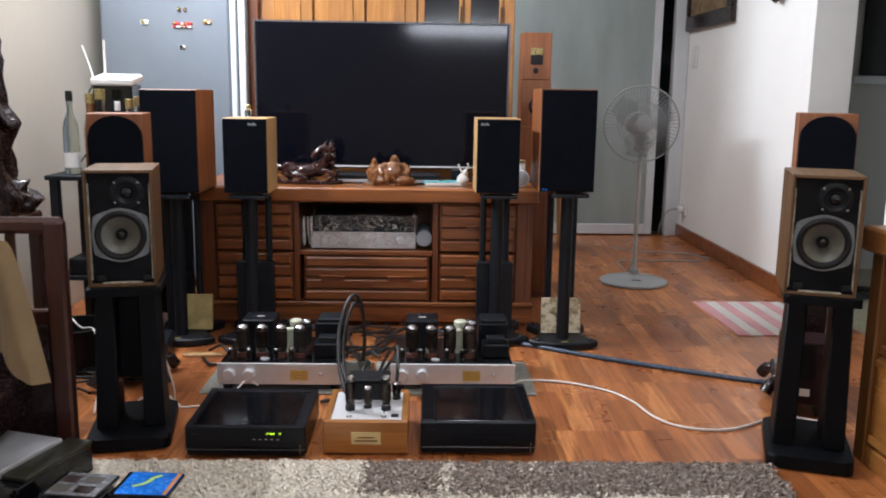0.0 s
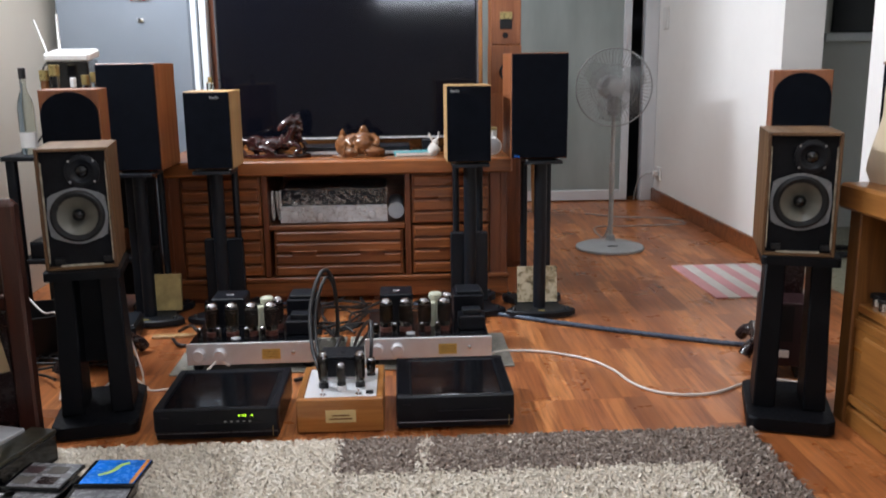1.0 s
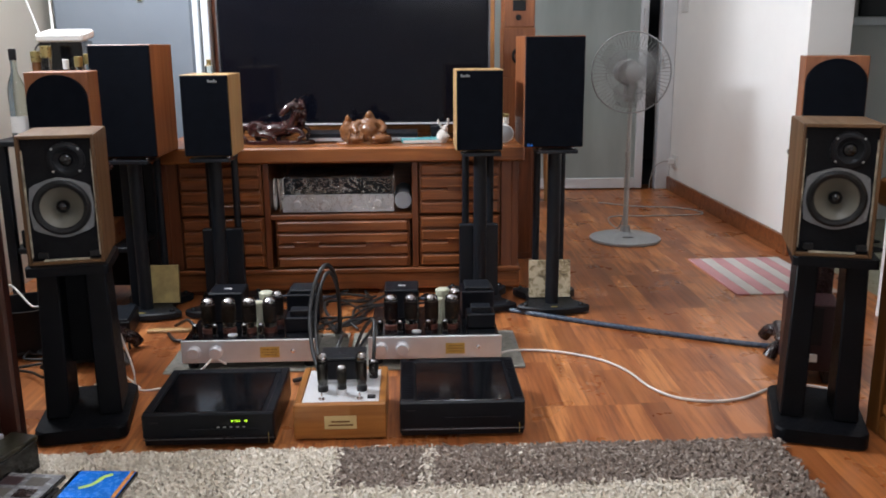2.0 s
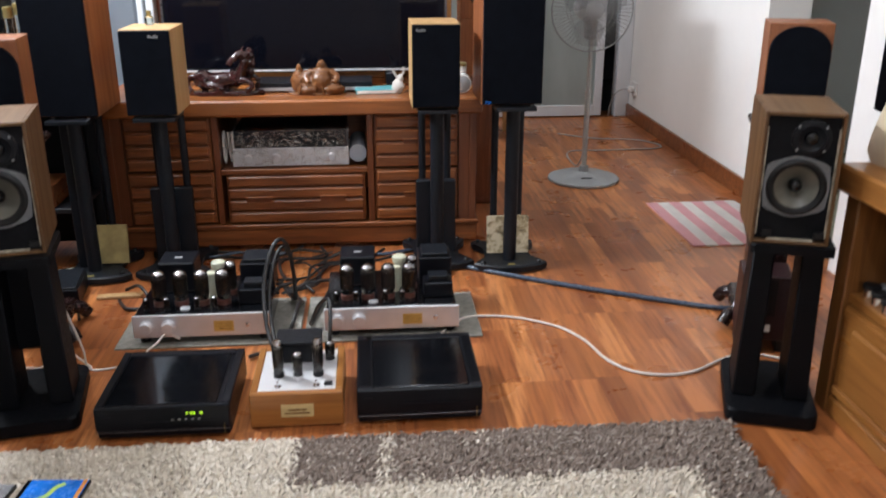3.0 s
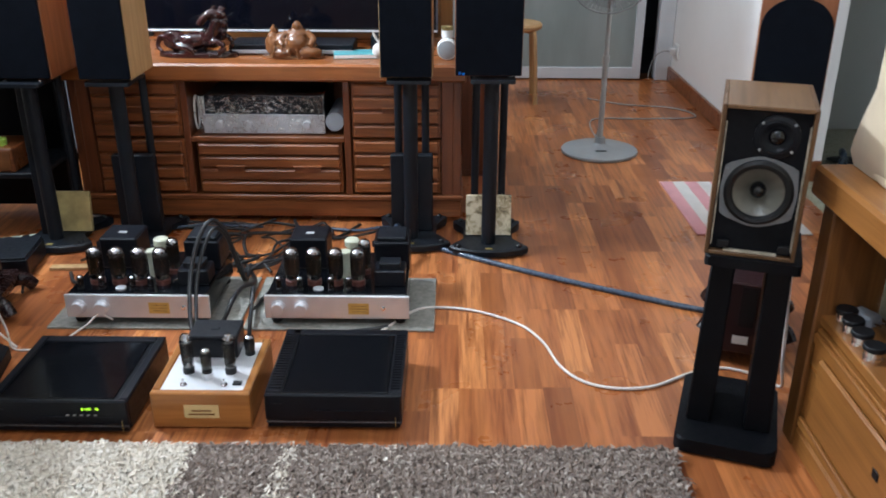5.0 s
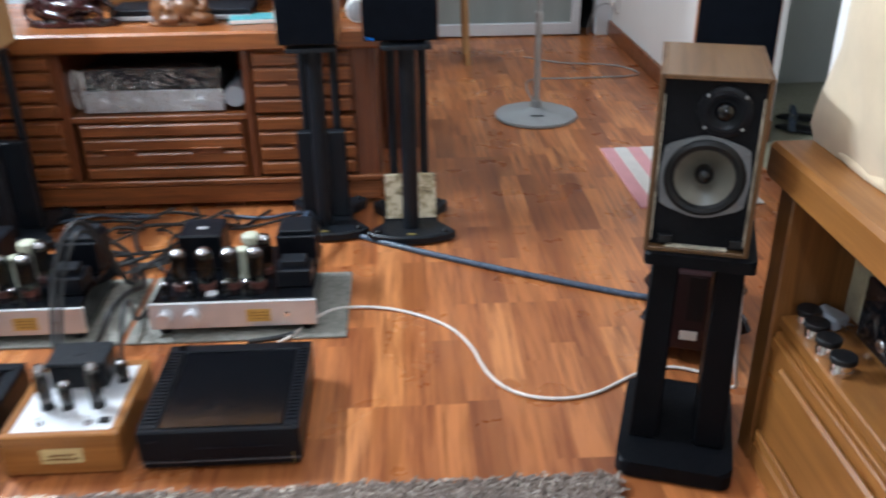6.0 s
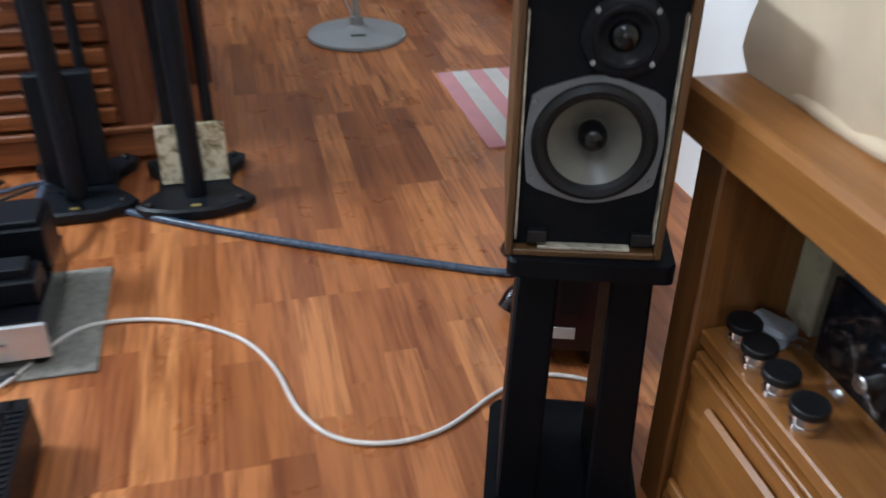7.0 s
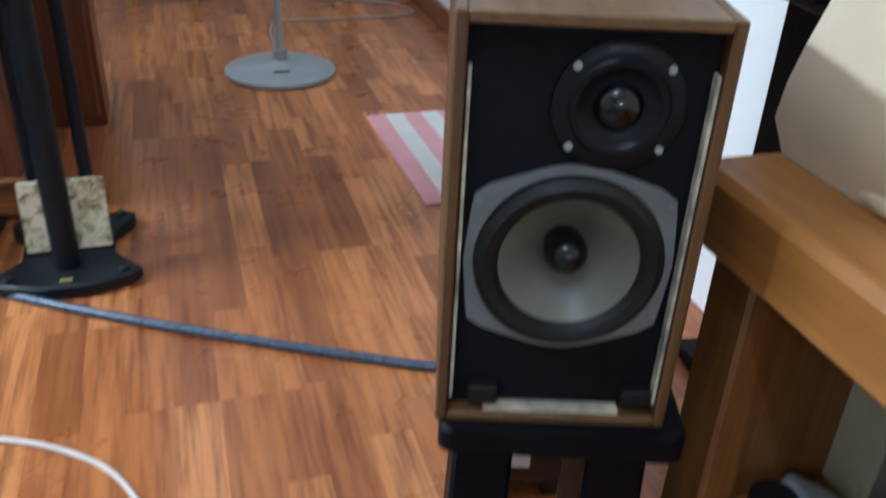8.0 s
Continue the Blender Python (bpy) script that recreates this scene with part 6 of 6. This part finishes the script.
disc_case(-0.725, 2.07, 0.0785, -8, "discgrey", "disc case with small photographs on its cover", art="photos")
bxs = thing("disc_box_set", "black boxed set lying on the rug", "box", pose(-0.93, 2.2, 0.022, 0, 0, -16))
part("box", box(-0.12, 0.12, -0.15, 0.13, 0, 0.075, 0.003), "gloss", bxs)
sbx = thing("silver_box", "silver-grey flat box lying on the black box", "box", pose(-0.985, 2.2, 0.0975, 0, 0, -18))
part("box", box(-0.1, 0.1, -0.14, 0.12, 0, 0.022, 0.003), "silverbox", sbx)
sbx = thing("booklet_box", "dark olive patterned box beside the silver one", "box", pose(-0.85, 2.19, 0.0975, 0, 0, -16))
part("box", box(-0.035, 0.04, -0.13, 0.12, 0, 0.012, 0.002), "olivebox", sbx)
for k in range(4):
    disc_case(-0.86 + 0.01 * k, 1.95, 0.03 + 0.0118 * k, -4 + 3 * k, "silverbox", "flat disc case in a pile on the rug")

# ---- kitchen side behind the television ----
fr = thing("refrigerator", "tall grey refrigerator with small magnets", "refrigerator", pose(-1.2, 4.6, 0))
part("body", box(-0.335, 0.33, 0.05, 0.66, 0.03, 1.86, 0.01), "fridge", fr)
fd = part("door", box(-0.335, 0.315, 0.0, 0.046, 0.06, 1.85, 0.012), "fridge", fr, "smooth grey door")
part("side_trim", box(0.318, 0.345, -0.002, 0.046, 0.06, 1.85, 0.004), "frame", fr, "pale edge trim")
for dx in (-0.28, 0.28):
    part("foot", box(dx - 0.03, dx + 0.03, 0.06, 0.6, 0, 0.03, 0), "rubber", fr)
MAG = [(-1.31, 1.375, "white", 0.02, 0.025), (-1.12, 1.37, "red", 0.05, 0.018), (-1.12, 1.355, "white", 0.05, 0.01), (-0.995, 1.38, "orangeprint", 0.02, 0.02), (-1.125, 1.255, "white", 0.015, 0.018), (-1.135, 1.44, "boxwood", 0.008, 0.022), (-1.105, 1.44, "boxwood", 0.008, 0.022), (-1.33, 1.51, "red", 0.025, 0.02), (-1.13, 1.5, "boxwood", 0.04, 0.012), (-0.98, 1.515, "yellowprint", 0.025, 0.015)]
for k, (x, z, mt, w, h) in enumerate(MAG):
    mg = thing("fridge_magnet", "small coloured magnet on the refrigerator door", "magnet", pose(x, 4.6, z), "refrigerator magnets")
    part("magnet", box(-w, w, -0.008, 0.0, -h / 2, h / 2, 0.003), mt, mg)
    if w > 0.03:
        for i in range(5):
            part("relief", lathe([(0.007, 0.0), (0.007, 0.004), (0.004, 0.007), (0, 0.008)], 10, None, pose(-w * 0.8 + i * w * 0.4, -0.008, 0.001, 90)), ("white", "gold", "red")[(i + k) % 3], mg)
    else:
        part("relief", lathe([(w * 0.55, 0.0), (w * 0.5, 0.005), (w * 0.2, 0.008), (0, 0.0085)], 12, None, pose(-w * 0.3, -0.008, h * 0.12, 90)), ("gold", "rubber", "yellowprint")[k % 3], mg)
        part("relief", lathe([(w * 0.35, 0.0), (w * 0.3, 0.005), (0, 0.006)], 10, None, pose(w * 0.45, -0.008, -h * 0.15, 90)), ("white", "gold", "ink")[k % 3], mg)

wc = thing("wall_cupboard", "orange-brown wooden cupboard with panel doors and glass", "cupboard", pose(-0.1, 4.62, 0))
part("body", box(-0.69, 0.66, 0.02, 0.42, 0.0, 2.2, 0.003), "honey_z", wc)
part("side_post", box(-0.695, -0.64, -0.004, 0.02, 0.0, 2.2, 0.004), "cabinet_v", wc)
part("side_post", box(0.61, 0.665, -0.004, 0.02, 0.0, 2.2, 0.004), "orangewood", wc)
for i in range(3):
    x0 = -0.62 + 0.265 * i
    d = part("cupboard_door", box(x0, x0 + 0.255, 0.0, 0.02, 0.7, 2.15, 0.004), "orangewood", wc)
    part("door_panel", box(x0 + 0.06, x0 + 0.195, -0.006, 0.0, 0.78, 2.05, 0.005), "orangewood", d)
for x0, x1 in ((0.185, 0.4), (0.42, 0.605)):
    d = part("glass_door", box(x0 - 0.012, x0 + 0.02, -0.004, 0.02, 0.7, 2.15, 0.003), "orangewood", wc)
    part("door_stile", box(x1 - 0.02, x1, -0.004, 0.02, 0.7, 2.15, 0.003), "orangewood", d)
    part("pane", box(x0 + 0.02, x1 - 0.02, 0.006, 0.012, 0.72, 2.13, 0), "gloss", d, "dark glass pane")
    part("handle", box(x1 - 0.013, x1 - 0.008, -0.016, -0.004, 1.4, 1.48, 0.002), "rubber", d)
part("white_edge", box(-0.735, -0.7, -0.05, 0.02, 0, 2.2, 0.004), "frame", wc, "pale metal edge strip")

sy = 4.45
for i, (z0, z1, w) in enumerate(((0.627, 0.885, 0.15), (0.885, 1.115, 0.15), (1.115, 1.345, 0.145))):
    s = thing("stacked_speaker", "small orange-brown wooden speaker in a stack" if i else "orange-brown wooden speaker at the foot of a stack", "loudspeaker", pose(0.665, sy, z0), "stacked wooden speakers")
    part("cabinet", box(-w / 2, w / 2, 0, 0.16, 0.0005, z1 - z0, 0.003), "cherry", s)
    if i == 1:
        driver(s, "driver", 0.01, 0.0, 0.1, 0.045, "blueglass", "gloss", 0.3, "blue coned driver")
    if i == 2:
        part("port", lathe([(0.014, 0.002), (0.011, 0.003), (0.01, -0.0)], 20, None, pose(-0.005, 0, 0.045, 90)), "rubber", s)
        t = part("tweeter_plate", box(-0.032, 0.028, -0.004, 0.0, 0.075, 0.155, 0.002), "rubber", s)
        part("tweeter_label", box(-0.032, 0.028, -0.006, -0.004, 0.122, 0.155, 0.001), "gold", t)
sh = thing("wooden_plinth", "narrow wooden box carrying the stacked speakers", "plinth", pose(0.665, sy, 0))
part("box", box(-0.075, 0.085, 0, 0.18, 0.0, 0.62, 0.003), "cabinet_v", sh)
part("front_panel", box(-0.06, 0.07, -0.006, 0.0, 0.03, 0.59, 0.004), "cabinet_v", sh)
part("top_board", box(-0.08, 0.09, -0.008, 0.185, 0.6205, 0.6265, 0.002), "cabinet_top", sh)

# stool beyond the cabinet
so = thing("bentwood_stool", "pale bentwood stool standing beyond the cabinet", "stool", pose(0.93, 5.95, 0))
part("seat", lathe([(0.16, 0.43), (0.17, 0.44), (0.17, 0.455), (0.16, 0.465), (0, 0.465)], 32), "oak", so)
for a in (45, 135, 225, 315):
    ca, sa = math.cos(radians(a)), math.sin(radians(a))
    part("leg", tube([(0.06 * ca, 0.06 * sa, 0.425), (0.14 * ca, 0.14 * sa, 0.42), (0.165 * ca, 0.165 * sa, 0.38), (0.19 * ca, 0.19 * sa, 0.0)], 0.017, 8, 5, None, 0.7), "oak", so)

# on the right wall
pf = thing("framed_picture", "brown painting in a dark wooden frame on the wall", "picture", pose(2.028, 6.05, 1.504))
part("canvas", box(-0.012, -0.004, -0.4, 0.42, 0.1, 0.62, 0), "canvas", pf, "dim brown painting")
for y0, y1, z0, z1 in ((-0.5, 0.5, 0.0, 0.1), (-0.5, 0.5, 0.62, 0.72), (-0.5, -0.4, 0.1, 0.62), (0.42, 0.5, 0.1, 0.62)):
    part("frame_bar", box(-0.035, 0.0, y0, y1, z0, z1, 0.006), "carved", pf)
mk = thing("wall_carving", "dark carved wooden wall ornament", "ornament", pose(2.0, 4.893, 1.6))
b = blob(bmesh.new(), (0, 0, 0.06), (0.04, 0.1, 0.09), 3, 0.5)
blob(b, (-0.02, -0.06, 0.0), (0.03, 0.05, 0.05), 2, 0.5)
part("carving", b, "carved", mk)
sw = thing("light_switch", "white double light switch on the wall", "switch", pose(2.029, 6.334, 1.32))
part("plate", box(-0.01, 0, -0.06, 0.06, -0.075, 0.075, 0.003), "white", sw)
for z in (-0.035, 0.035):
    part("rocker", box(-0.014, -0.01, -0.03, 0.03, z - 0.025, z + 0.025, 0.002), "white", sw)
so2 = thing("wall_socket", "white wall socket with a plug", "socket", pose(2.029, 6.37, 0.22))
part("plate", box(-0.01, 0, -0.06, 0.06, -0.045, 0.045, 0.003), "white", so2)
part("plug", box(-0.05, -0.01, -0.02, 0.02, -0.02, 0.02, 0.006), "white", so2)
sl = thing("slipper", "dark rubber slipper lying on the entrance tiles", "slipper", pose(2.43, 4.52, 0, 0, 0, 60))
b = blob(bmesh.new(), (0, 0, 0.014), (0.045, 0.12, 0.014), 3, 0.1)
part("sole", b, "rubber", sl)
part("strap", tube([(-0.04, 0.04, 0.01), (-0.03, 0.05, 0.05), (0.03, 0.05, 0.05), (0.04, 0.04, 0.01)], 0.014, 8, 6), "bluecable", sl)
copy_thing(sl, pose(2.5, 4.68, 0, 0, 0, 75))

# ---- laminate strips of the floor, last ----
SW = 0.0755
rnd = random.Random(3)
near, cache = [], {}
v_far, f_far = [], []


def strip_mesh(w, ln):
    key = (round(w, 4), round(ln, 3))
    if key not in cache:
        b = box(0, w, 0, ln, -0.012, 0, 0)
        me = bpy.data.meshes.new("strip")
        b.to_mesh(me)
        b.free()
        me.materials.append(M["laminate"])
        cache[key] = me
    return cache[key]


col = 0
x = -1.598
count = 0
while x < 2.09:
    w = min(SW, 2.098 - x)
    board = col // 4
    cuts = [-3.4 + (board * 0.47 + 0.36) % 1.2]
    while cuts[-1] < 6.56:
        c0 = cuts[-1]
        a1 = rnd.choice((0.28, 0.36, 0.44, 0.52))
        a2 = a1 + rnd.choice((0.3, 0.38, 0.46))
        cuts += [c0 + a1, c0 + a2, c0 + 1.2]
    for y, y_end in zip(cuts, cuts[1:]):
        ln = y_end - y
        a, b2 = max(y, -2.2), min(y + ln, 6.56)
        if b2 - a > 0.05:
            if 0.3 < x < 1.75 and b2 > 2.35 and a < 4.6 and count < 300:
                ob = new("strip", strip_mesh(w, b2 - a))
                ob.location = (x, a, 0)
                ob.parent = floor
                count += 1
            else:
                k = len(v_far)
                for zz, g in ((-0.012, 0.0), (-0.0009, 0.0), (0, 0.0)):
                    v_far += [(x + g, a + g, zz), (x + w - g, a + g, zz), (x + w - g, b2 - g, zz), (x + g, b2 - g, zz)]
                for lv in (0, 4):
                    for i in range(4):
                        j = (i + 1) % 4
                        f_far.append((k + lv + i, k + lv + j, k + lv + 4 + j, k + lv + 4 + i))
                f_far.append((k + 8, k + 9, k + 10, k + 11))
    x += w
    col += 1
me = bpy.data.meshes.new("floor_strips")
me.from_pydata(v_far, [], f_far)
me.materials.append(M["laminate"])
fs = tagged(new("floor_strips", me), "reddish brown laminate strips", "floor", "", "stuff")
